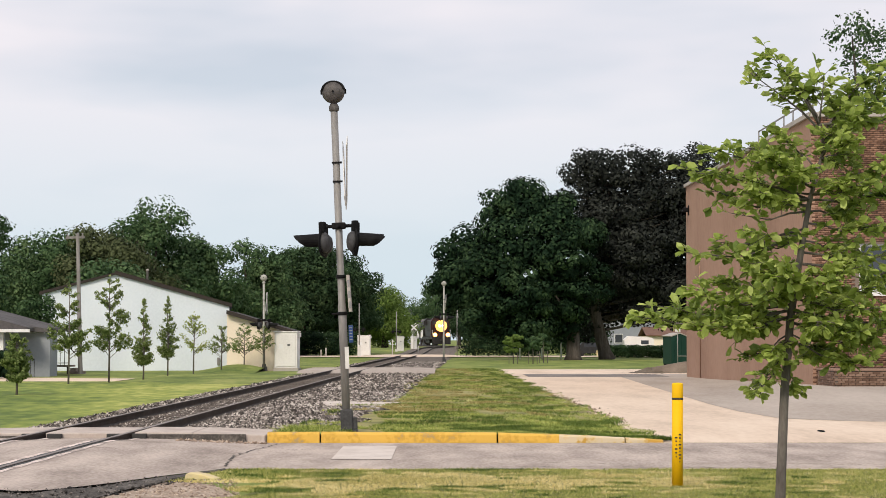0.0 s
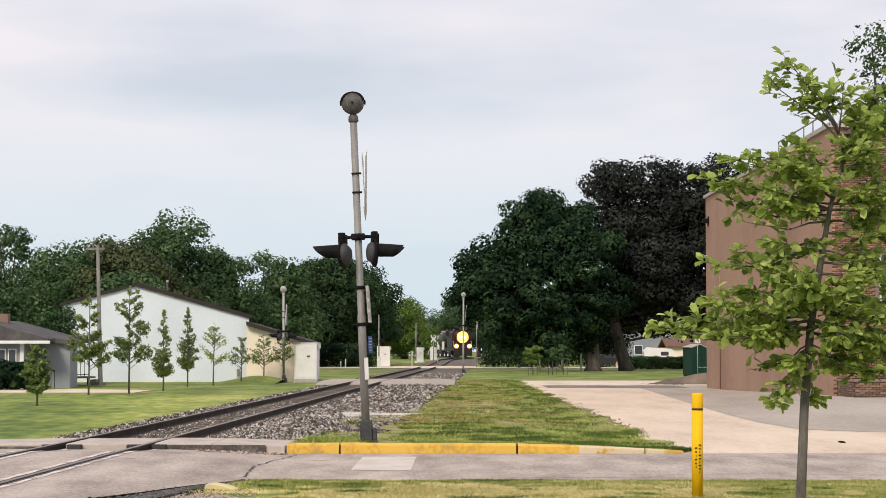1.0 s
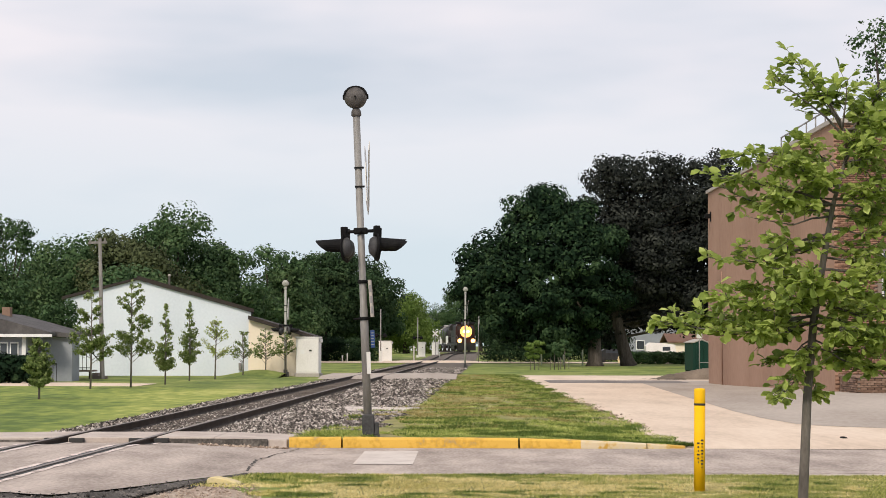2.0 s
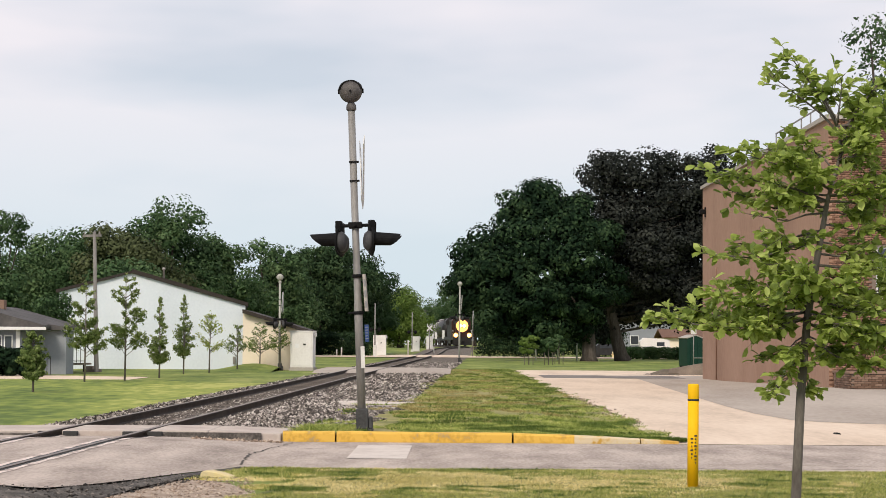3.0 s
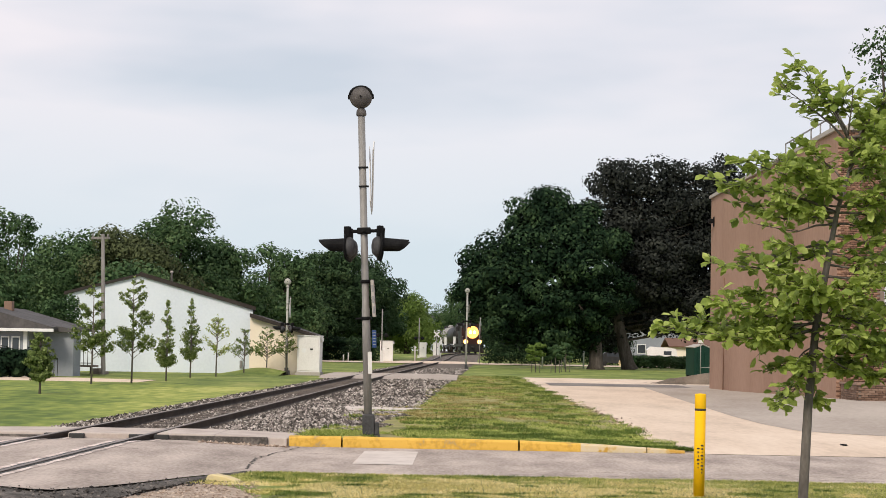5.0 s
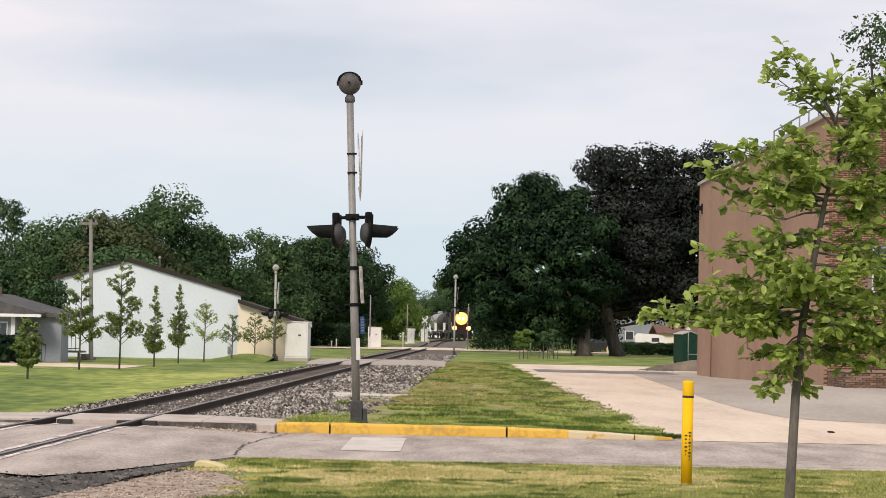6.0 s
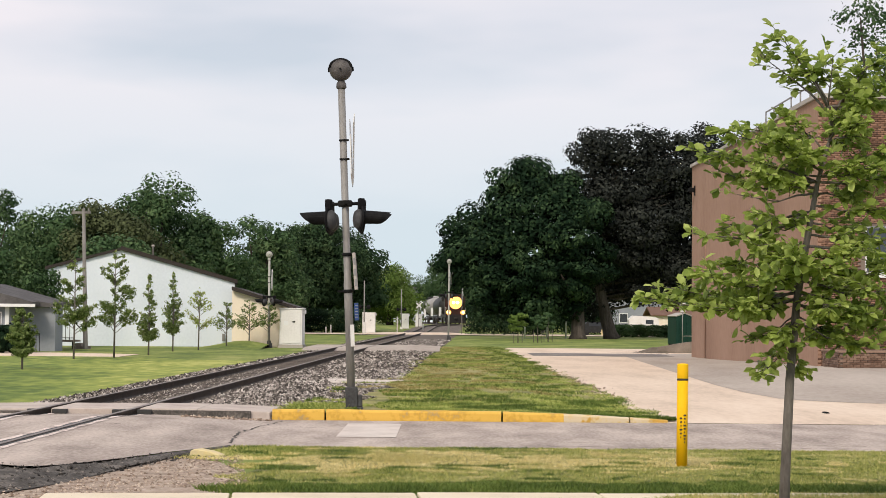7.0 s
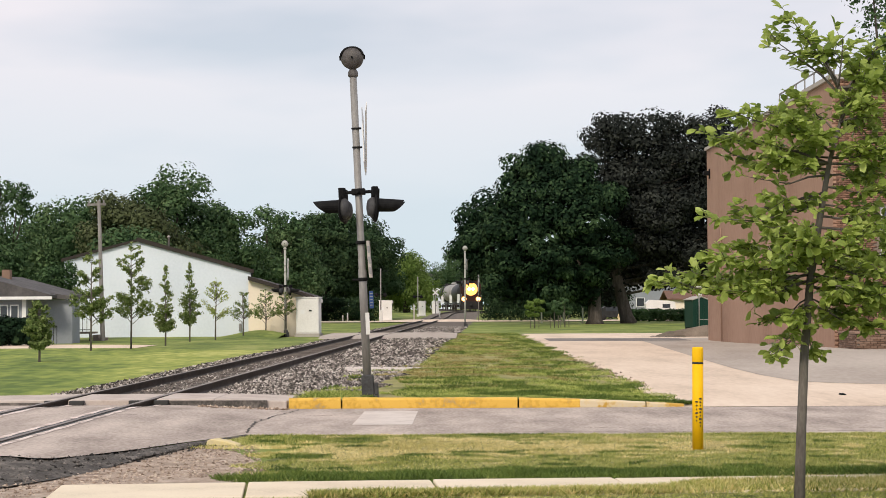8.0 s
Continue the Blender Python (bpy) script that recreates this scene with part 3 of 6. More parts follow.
def tree(name, x, y, height, trunk_r, blobs, leaf, leaves, leaf_mat, bark, label, seed, clump=1.0, lean=0.0, z=None, group="", fork=0.35, per=9, limb=0.55, level=False):
    """A tapered trunk with limbs to each crown mass; every mass is broken up into clumps of leaves. blobs: (dx, dy, z, radius, squash)."""
    rng = np.random.default_rng(seed)
    z = float(land(x, y)) if z is None else z
    ob = base(name, x, y, z, label=label, category="tree", group=group)
    bm = bmesh.new()
    top = height * fork
    if level:
        stem = [(0.1, 0, -0.1), (-0.1, 0, 0.6), (-0.45, 0, 2.0), (-1.0, 0, 4.4), (-0.9, 0, 7.5), (lean, 0, top)]
        add_tube(bm, stem, [trunk_r * k for k in (1.35, 1.0, 0.9, 0.8, 0.6, 0.2)], 10)
    else:
        add_tube(bm, [(0, 0, -0.1), (lean * 0.1, 0, top * 0.12), (lean * 0.5, 0, top * 0.6), (lean, 0, top)], [trunk_r * 1.5, trunk_r * 1.05, trunk_r * 0.9, trunk_r * 0.8], 10)
    for dx, dy, bz, br, sq in blobs:
        if level:
            foot = max(height * 0.13, min(top * 0.97, bz - 0.3 * abs(dx)))
            sx = float(np.interp(foot, [p[2] for p in stem], [p[0] for p in stem]))
            add_tube(bm, [(sx, 0, foot), (sx + (dx - sx) * 0.5, dy * 0.5, foot + (bz - foot) * 0.35), (dx, dy, bz)], [trunk_r * limb, trunk_r * limb * 0.6, trunk_r * limb * 0.15], 6)
            continue
        add_tube(bm, [(lean * 0.8, 0, top * 0.8), (lean + (dx - lean) * 0.45 + rng.normal() * 0.1 * br, dy * 0.45, top + (bz - top) * 0.45), (dx, dy, bz)], [trunk_r * limb, trunk_r * limb * 0.58, trunk_r * limb * 0.15], 6)
    part("trunk", bm, bark, ob)
    cs, rs = [], []
    for dx, dy, bz, br, sq in blobs:
        n = max(5, int(per * (br / clump) ** 1.6))
        d = rng.normal(size=(n, 3))
        d /= np.linalg.norm(d, axis=1)[:, None]
        k = br * (0.45 + 0.55 * rng.random(n) ** 0.6)
        cs.append(np.array([dx, dy, bz]) + d * k[:, None] * np.array([1, 1, sq]))
        rs.append(clump * (0.55 + 0.7 * rng.random(n)))
    part("crown", leaf_cloud("crown", np.concatenate(cs), np.concatenate(rs), leaves, leaf, leaf_mat, rng), None, ob)
    return ob


def masses(rng, width, low, high, n, ratio=0.33):
    """Crown masses for a broad tree."""
    out = []
    for i in range(n):
        t = (i + 0.5) / n
        hz = low + (high - low) * t
        half = width / 2 * math.sin(math.pi * (0.18 + 0.74 * t)) ** 0.7
        a = rng.random() * 2 * math.pi
        k = half * (0.35 + 0.5 * rng.random())
        out.append((k * math.cos(a), k * math.sin(a), hz, width * ratio * (0.75 + 0.4 * rng.random()) * (1.15 - 0.5 * t), 0.8))
    return out


def far_trees():
    rng = np.random.default_rng(5)
    # (x, y, height, width, leaf material)
    rows = [(-47, 175, 11.5, 14, LEAF_MID), (-40.5, 190, 10.5, 12, LEAF_MID), (-34.3, 178, 11.8, 10, LEAF_MID), (-28.9, 171, 12.0, 8.5, LEAF_OLIVE), (-26.0, 178, 13.4, 9.5, LEAF_MID), (-22.2, 184, 11.5, 9, LEAF_MID), (-19.0, 200, 11.6, 9, LEAF_MID),
            (-37, 150, 8.5, 9, LEAF_MID), (-45, 140, 8.5, 10, LEAF_MID), (-16.2, 215, 12.2, 9, LEAF_MID),
            (-15.0, 212, 12.4, 9, LEAF_DEEP), (-12.2, 218, 12.6, 8, LEAF_DEEP), (-10.9, 226, 9.0, 5.5, LEAF_MID), (-25, 150, 7.5, 8, LEAF_MID),
            (-8.5, 285, 8.2, 8, LEAF_BRIGHT), (-8.6, 300, 7.4, 6, LEAF_BRIGHT), (-12.0, 292, 9.0, 9, LEAF_MID), (-13.5, 335, 8, 9, LEAF_MID),
            (-2.5, 475, 15.8, 9, LEAF_MID), (9, 420, 14, 14, LEAF_DARK), (5.6, 348, 8.5, 6, LEAF_DEEP), (3.2, 385, 10.5, 7, LEAF_DEEP), (-62, 180, 12, 16, LEAF_MID), (-58, 165, 10, 14, LEAF_MID)]
    for i, (x, y, h, w, m) in enumerate(rows):
        h *= 1.03 if w != 9.5 else 1.11
        tree("tree", x, y, h, 0.22 + h * 0.012, masses(rng, w, h * 0.28, h * 0.86, 10), 0.31, 22000, m, DARK_BARK, "leafy summer tree in the far tree line" if m is not LEAF_BRIGHT else "bright green tree beside the far track", 100 + i, clump=1.1, group="far tree line")


far_trees()
tree("tree", -20.9, 103.5, 4.3, 0.08, [(0.1, 0, 3.7, 0.45, 0.9), (-0.6, 0, 3.3, 0.55, 0.9), (0.2, 0, 3.0, 0.5, 0.9), (0.3, 0, 2.4, 0.5, 0.9), (-0.4, 0, 2.5, 0.6, 0.9)], 0.15, 2600, LEAF_MID, DARK_BARK, "green shrubby tree behind the house", 132, clump=0.3)
tree("tree", -35.0, 152, 12.0, 0.25, [(0.6, 0, 10.4, 1.0, 0.8), (-0.8, 0, 10.8, 1.2, 0.8), (1.1, 0, 9.3, 0.8, 0.7), (-1.2, 0, 9.2, 1.1, 0.7), (-2.4, 0, 8.0, 1.4, 0.8)], 0.25, 3500, LEAF_MID, DARK_BARK, "airy tall tree with a high crown", 131, clump=0.5)


def big_trees():
    # maple with a full crown that hangs low towards the track
    blobs = [(-8.8, 0, 6.0, 1.6, 0.9), (-9.1, 1, 8.8, 1.7, 0.8), (-9.3, -1, 7.2, 1.7, 0.8), (-7.3, 1, 9.9, 1.8, 0.8), (-7.4, -1, 7.2, 2.4, 0.9), (-6.4, -2, 4.4, 2.2, 0.8), (-5.4, 0, 12.6, 1.8, 0.8), (-3.6, 0, 13.4, 2.1, 0.8), (-4.6, -2, 9.6, 2.6, 0.9),
             (-4.2, -2.5, 5.4, 2.6, 0.9), (-3.6, -2, 2.8, 1.9, 0.6), (-1.6, 0, 12.2, 2.2, 0.8), (-1.4, -2, 8.8, 2.6, 0.9), (-1.2, -2.5, 5.4, 2.6, 0.8), (0.9, 0, 10.4, 2.0, 0.8), (1.2, 0, 6.8, 2.2, 0.9), (-0.4, 0, 3.6, 1.8, 0.6)]
    blobs = [(a * 1.06 - 0.2, b, c, r, q) for a, b, c, r, q in blobs]
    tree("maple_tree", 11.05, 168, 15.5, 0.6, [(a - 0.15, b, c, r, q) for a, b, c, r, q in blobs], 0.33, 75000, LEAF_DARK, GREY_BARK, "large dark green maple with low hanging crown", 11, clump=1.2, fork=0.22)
    # pine: flat plates of dark needles on level limbs, a broad bumpy top
    rng = np.random.default_rng(31)
    plates = []
    for k in range(54):
        z = 3.9 + 12.9 * (k + 0.5) / 54
        lo = np.interp(z, [3.9, 5, 8, 11, 14, 17], [3.0, 1.2, -0.6, -1.8, -2.7, -2.2])
        hi = np.interp(z, [3.9, 5, 8, 11, 14, 17], [9.0, 8.4, 9.0, 9.4, 9.2, 7.6])
        plates.append((float(lo + (hi - lo) * ((k * 0.618) % 1.0)), float(rng.normal() * 1.2), z, 1.35 + 0.6 * rng.random(), 0.36))
    for a, z in ((-2.9, 16.6), (-2.2, 17.1), (-1.5, 17.7), (-0.7, 17.9), (0.6, 17.5), (1.9, 17.9), (3.0, 17.7), (4.4, 17.8), (5.6, 17.5), (6.9, 17.3), (8.0, 16.6), (-2.8, 14.8)):
        plates.append((a, 0.0, z - 0.35, 0.95, 0.75))
    for a, b, z in ((1.0, 1.4, 9.0), (3.4, 1.4, 10.5), (5.8, 1.4, 9.0), (7.4, 1.4, 11.5), (2.0, 1.4, 13.0), (5.0, 1.4, 13.6), (4.4, 1.4, 7.2), (7.6, 1.2, 6.2), (2.0, 1.6, 6.6), (0.0, 1.4, 12.4), (-1.0, 1.4, 5.6), (0.6, 1.6, 5.0), (3.0, 1.6, 4.9), (5.0, 1.6, 4.8), (-1.6, 1.6, 3.6)):
        plates.append((a, b, z, 2.3, 0.8))
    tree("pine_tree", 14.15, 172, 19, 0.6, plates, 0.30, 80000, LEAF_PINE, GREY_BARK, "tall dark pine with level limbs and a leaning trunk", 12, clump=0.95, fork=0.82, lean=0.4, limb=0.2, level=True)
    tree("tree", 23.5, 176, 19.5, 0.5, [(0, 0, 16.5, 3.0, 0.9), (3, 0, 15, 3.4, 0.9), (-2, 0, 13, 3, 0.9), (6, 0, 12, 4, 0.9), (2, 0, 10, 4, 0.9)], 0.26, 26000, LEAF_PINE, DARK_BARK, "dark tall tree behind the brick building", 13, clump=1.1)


big_trees()


def young_tree_row():
    """Slim young trees planted along the track."""
    # x, y, height, crown base, width, leaves, material
    rows = [(-12.65, 58.8, 1.85, 0.5, 0.85, 2600, LEAF_YOUNG, "small bushy young tree with rounded green crown"),
            (-13.8, 73, 3.75, 1.3, 1.5, 2200, LEAF_YOUNG, "slim young tree with loose green crown"),
            (-12.75, 75.6, 4.2, 1.5, 1.6, 1700, LEAF_YOUNG, "slim young tree with airy spreading crown"),
            (-13.05, 86.3, 3.5, 0.7, 1.0, 1500, LEAF_YOUNG, "narrow dark columnar young tree"),
            (-13.3, 95.7, 3.85, 0.95, 1.1, 1300, LEAF_YOUNG, "narrow young tree with a thin leader shoot"),
            (-12.6, 100, 3.1, 1.2, 1.6, 500, LEAF_PALE, "sparse pale yellow-green young tree"),
            (-11.75, 105.0, 2.4, 1.2, 1.5, 420, LEAF_YOUNG, "low spreading young tree beside the building"),
            (-10.9, 108.5, 2.6, 1.15, 1.6, 520, LEAF_YOUNG, "low spreading young tree beside the building"),
            (-9.85, 108.9, 2.4, 1.2, 1.5, 450, LEAF_YOUNG, "low spreading young tree beside the mast")]
    for i, (x, y, h, low, w, n, m, label) in enumerate(rows):
        rng = np.random.default_rng(300 + i)
        ob = base("young_tree", x, y, float(land(x, y)) + 0.06, label=label, category="tree", group="young trees along the track")
        bm = bmesh.new()
        add_tube(bm, [(0, 0, -0.15), (0.02, 0, h * 0.4), (rng.normal() * 0.05, 0, h * 0.96)], [0.040, 0.030, 0.008], 7)
        cs, rs = [], []
        for k in range(90 if i in (0, 3, 4) else 36):
            t = rng.random() ** 0.9
            z = low + (h - low) * t
            reach = w * 0.62 * (1.05 - t) ** 0.6 * (0.5 + 0.5 * rng.random())
            if i == 0:
                reach = w * 0.5 * math.sin(math.pi * (0.12 + 0.80 * t)) ** 0.6 * (0.5 + 0.5 * rng.random())
            elif i in (3, 4):
                t = rng.random() ** 1.7
                z = low + (h - low) * t
                reach = w * 0.62 * min(1.0, 0.45 + t * 4) * (1.0 - t) ** 0.9 * (0.45 + 0.55 * rng.random())
            a = rng.random() * 6.283
            tip = (reach * math.cos(a), reach * math.sin(a), z)
            add_tube(bm, [(0, 0, z - reach * 0.6), (tip[0] * 0.5, tip[1] * 0.5, z - reach * 0.25), tip], [0.014, 0.009, 0.003], 5)
            for q in (0.5, 0.8, 1.0):
                cs.append((tip[0] * q, tip[1] * q, z - reach * 0.5 * (1 - q)))
                rs.append(w * (0.13 if i in (0, 3, 4) else 0.105) * (0.6 + 0.9 * rng.random()) * (1.15 - 0.6 * t))
        cs.append((0, 0, h * 0.98))
        rs.append(w * 0.06)
        part("trunk", bm, BARK, ob)
        part("crown", leaf_cloud("crown", cs, rs, int(n * (3.8 if i in (0, 3, 4) else 2.6)), 0.088, m, rng, flat=0.9, shell=0.0), None, ob)


young_tree_row()

# ---- crossing signal ----


def signal_mast(x, y, z, height, lean, detailed, label, scale=1.0):
    """A railway crossing mast: bell on top, crossbuck, two flashers back to back, signs and a base."""
    ob = base("crossing_signal", x, y, z, label=label, category="railway signal", group="crossing signals")
    ob.matrix_basis = pose(x, y, z, 0, lean, 0)
    r = 0.062
    part("pole", lathe([(r * 1.15, 0.0), (r * 1.15, 2.2), (r, 2.25), (r, height - 0.45)], 18), GALV if detailed else FAR_GALV, ob, "weathered grey steel pole")
    part("foot", add_box(add_box(box(-0.19, 0.19, -0.15, 0.15, 0.0, 0.05, 0.015), -0.10, 0.11, -0.12, 0.12, 0.05, 0.40, 0.02), 0.115, 0.185, -0.10, 0.06, 0.055, 0.26, 0.015), HOUSING_GREY, ob, "dark cast iron foot with a side box")
    neck = part("bell_neck", lathe([(0.075, 0), (0.09, 0.02), (0.085, 0.09), (0.06, 0.13), (0.05, 0.16)], 16), BELL_GREY if detailed else FAR_GALV, ob)
    neck.location = (0, 0, height - 0.53)
    gong = part("bell", turned(lathe([(0.02, -0.15), (0.09, -0.145), (0.16, -0.10), (0.195, -0.03), (0.20, 0.03), (0.17, 0.10), (0.10, 0.15), (0.02, 0.165)], 24), pose(0, 0, 0, 90, 0, 0)), BELL_GREY if detailed else FAR_GALV, ob, "weathered grey round warning bell")
    gong.location = (0, 0, height - 0.2)
    band = bmesh.new()
    arc = [(0.19 * math.cos(a), -0.075, 0.03 + 0.15 * math.sin(a)) for a in np.linspace(0.05, math.pi - 0.05, 14)]
    add_tube(band, arc, [0.022] * 14, 8)
    for s in (-1, 1):
        add_box(band, s * 0.20 - 0.025, s * 0.20 + 0.025, -0.03, 0.03, -0.03, 0.05, 0.008)
    hood = part("bell_hood", band, DARK_METAL, gong)
    part("bell_bolt", turned(lathe([(0.018, 0), (0.018, 0.03)], 8), pose(0, -0.165, 0, 90, 0, 0)), DARK_METAL, gong)
    # crossbuck, two blades seen on edge
    for k, s in enumerate((-1, 1)):
        b = box(-0.008, 0.008, -0.12, 0.12, -0.74, 0.74, 0.003)
        blade = part("crossbuck_blade", b, SIGN_WHITE, ob, "thin white crossbuck blade")
        blade.matrix_basis = pose(0.130 + 0.045 * k, 0.0, height - 1.62, 45 * s, -2.3 + 7.6 * k, 0)
        for zz in (-0.14, 0.19):
            if k == 0:
                br = part("bracket", add_box(box(-0.09, 0.08, -0.03, 0.03, -0.015, 0.015, 0.004), -0.09, 0.07, -0.08, 0.08, -0.012, 0.012, 0.004), DARK_METAL, ob)
                br.location = (0.02, 0, height - 1.66 + zz + 0.04)
    # cross arm with the flashers
    arm_z = height - 2.78
    arm = tube([(-0.34, 0, arm_z + 0.24), (0.36, 0, arm_z + 0.24)], [0.03, 0.03], 10)
    add_box(arm, -0.12, 0.12, -0.10, 0.10, arm_z + 0.19, arm_z + 0.30, 0.02)
    add_tube(arm, [(0.0, -0.35, arm_z + 0.24), (0.0, 0.35, arm_z + 0.24)], [0.03, 0.03], 10)
    part("cross_arm", arm, DARK_METAL, ob)
    for s in (-1, 1):
        for dy in (-0.30, 0.30):
            dx = s * 0.26
            plate = part("light_background", turned(lathe([(0.02, -0.012), (0.235, -0.012), (0.24, 0), (0.235, 0.012), (0.02, 0.012)], 24), pose(0, 0, 0, 0, 90, 0)), DARK_METAL, ob, "round black backing plate")
            plate.matrix_basis = pose(dx * 1.05, dy, arm_z - 0.05, 0, 1.5 * s + 2.4, 14 * s)
            part("hanger", box(-0.05, 0.05, -0.07, 0.07, 0.17, 0.36, 0.015), DARK_METAL, plate)
            shell = turned(lathe([(0.175, 0), (0.18, 0.05), (0.13, 0.11), (0.05, 0.13)], 20), pose(0, 0, 0, 0, -90 * s, 0))
            part("housing", shell, HOUSING_GREY, plate, "grey lamp housing")
            lens = part("lens", turned(lathe([(0.13, 0.0), (0.12, 0.02), (0.06, 0.035)], 18), pose(s * 0.012, 0, 0, 0, 90 * s, 0)), RED_LENS, plate, "dark red unlit lens")
            # visor: an upper half tube, longer on top
            v = bmesh.new()
            n = 14
            outer, inner = [], []
            for i in range(n + 1):
                a = math.radians(-65 + 310 * i / n)
                top = 0.5 + 0.5 * math.sin(a)
                ln = 0.27 + 0.22 * top ** 0.7
                for lst, rr in ((outer, 0.108), (inner, 0.100)):
                    lst.append([v.verts.new((s * (0.03 + q * ln), rr * math.cos(a), 0.05 + rr * math.sin(a) * (1 - 0.12 * q))) for q in (0, 0.4, 0.75, 1.0)])
            for lst, flip in ((outer, 1), (inner, -1)):
                for p, q in zip(lst, lst[1:]):
                    for i in range(3):
                        v.faces.new((p[i], p[i + 1], q[i + 1], q[i])[::flip])
            for p, q, p2, q2 in zip(outer, outer[1:], inner, inner[1:]):
                v.faces.new((p[3], p2[3], q2[3], q[3]))
            bmesh.ops.recalc_face_normals(v, faces=v.faces)
            part("visor", v, DARK_METAL, plate)
    if detailed:
        z0 = height - 3.72
        sign = part("track_sign", box(0.0, 0.05, -0.16, 0.16, -0.32, 0.32, 0.006), COPING, ob, "narrow white plate with dark marks, seen on edge")
        sign.matrix_basis = pose(0.115, -0.10, z0, 0, -2, 0)
        for i, zz in enumerate((0.17, -0.02, -0.2)):
            part("mark", box(0.012, 0.045, -0.1665, -0.1635, zz - 0.06, zz + 0.06), MARK_GREY, sign)
        blue = part("notice_sign", box(-0.012, 0.06, -0.17, -0.155, -0.15, 0.15, 0.004), SIGN_BLUE, ob, "small blue notice plate")
        blue.location = (0.12, -0.02, height - 4.42)
        for i in range(5):
            part("text_bar", box(-0.002, 0.05, -0.1735, -0.1705, 0.10 - 0.05 * i, 0.112 - 0.05 * i), MARK_GREY, blue)
        white = part("reflector_strip", box(-0.035, 0.035, -0.085, -0.073, -0.19, 0.19, 0.004), SIGN_WHITE, ob, "white reflective strip")
        white.location = (0.055, 0, height - 4.83)
        for zz in (height - 4.06, height - 3.42):
            part("clamp", lathe([(r * 1.35, zz - 0.03), (r * 1.4, zz - 0.01), (r * 1.4, zz + 0.01), (r * 1.35, zz + 0.03)], 16), DARK_METAL, ob)
        part("clamp_bolt", tube([(-0.18, 0, height - 4.06), (0.10, 0, height - 4.06)], [0.016, 0.016], 8), DARK_METAL, ob)
    return ob


signal_mast(-1.66, 34.35, 0.14, 6.12, -2.45, True, "weathered crossing signal with bell and hooded flashers")
signal_mast(-9.85, 109, 0.0, 5.35, -0.3, False, "grey crossing signal beyond the white cabinet")
signal_mast(0.05, 150.0, 0.0, 6.2, 0.2, False, "slim grey crossing signal at the further street")

# ---- marker post ----
marker = base("marker_post", 2.79, 23.65, 0.0, label="bright yellow pipeline marker post with black lettering", category="marker post")
part("post", lathe([(0.066, 0), (0.066, 1.03)], 20), YELLOW_POST, marker)
part("cap", lathe([(0.066, 1.055), (0.067, 1.06), (0.067, 1.215), (0.062, 1.23), (0.02, 1.235)], 20), YELLOW_POST, marker)
part("band", lathe([(0.064, 1.03), (0.068, 1.033), (0.068, 1.052), (0.064, 1.055)], 20), MARK_DARK, marker, "thin black ring")
marker.matrix_basis = pose(2.79, 23.65, 0, 0, 0.4, 0)
for col, zs in ((-0.022, np.arange(0.36, 0.62, 0.045)), (0.022, np.arange(0.30, 0.66, 0.04))):
    for k, zz in enumerate(zs):
        w = 0.005 + 0.005 * (k % 3)
        part("text_bar", box(col - w, col + w, -0.0675, -0.0605, zz - 0.009, zz + 0.009), MARK_DARK, marker)

# ---- kerb, patch, pavement ----
kerb = base("kerb", 0, 33.32, 0, label="kerb painted yellow, worn at one end", category="kerb", kind="structure")


def kerb_piece(x0, x1, h0, h1, mat, label):
    bm = bmesh.new()
    n = max(2, int((x1 - x0) / 0.12))
    prof = lambda h: [(-0.0, -0.1), (0.0, h * 0.8), (0.012, h * 0.93), (0.04, h), (0.15, h + 0.004), (0.16, h - 0.02), (0.16, -0.1)]
    rings = []
    for i in range(n + 1):
        t = i / n
        x = x0 + (x1 - x0) * t
        h = h0 + (h1 - h0) * t + float(wob(x, 0.004, 3.1, 1))
        rings.append([bm.verts.new((x, a + float(wob(x, 0.006, 4.0, 2)), b)) for a, b in prof(h)])
    for p, q in zip(rings, rings[1:]):
        for k in range(len(p) - 1):
            bm.faces.new((p[k], q[k], q[k + 1], p[k + 1]))
    bm.faces.new(rings[0])
    bm.faces.new(rings[-1][::-1])
    bmesh.ops.recalc_face_normals(bm, faces=bm.faces)
    return part("kerb_stone", bm, mat, kerb, label)


kerb_piece(-2.95, -2.075, 0.19, 0.19, YELLOW_CURB, "")
kerb_piece(-2.045, 0.90, 0.19, 0.18, YELLOW_CURB, "")
kerb_piece(0.93, 1.95, 0.18, 0.15, YELLOW_CURB, "")
kerb_piece(1.95, 3.05, 0.15, 0.10, FADED_CURB, "bare concrete kerb with peeling yellow paint")
kerb_piece(3.07, 3.7, 0.10, 0.06, FADED_CURB, "low broken kerb end")
PALE_PAINT = material("sun_bleached_yellow_paint", [(0.50, 0.42, 0.28), (0.62, 0.52, 0.30), (0.66, 0.54, 0.26)], scale=6, fine=30, rough=0.9, bump=0.5)
_b = prism([(-0.20, -0.05), (0.23, -0.05), (0.21, 0.01), (0.06, 0.045), (-0.13, 0.06), (-0.19, 0.03)], -0.10, 0.10)
bmesh.ops.bevel(_b, geom=_b.edges[:], offset=0.012, segments=1, affect="EDGES")
stub = part("kerb_remnant", _b, PALE_PAINT)
tagged(stub, "broken yellow kerb remnant at the road edge", "kerb")
stub.matrix_basis = pose(-3.0, 24.75, 0.03, 0, 4, -16)

drape("road_patch", np.linspace(-1.62, -0.75, 6), np.linspace(28.7, 32.3, 6), lambda u, v: (u, v), lambda x, y: road_z(x, y) + 0.006, PATCH_MAT, "pale concrete patch in the road", "road patch")

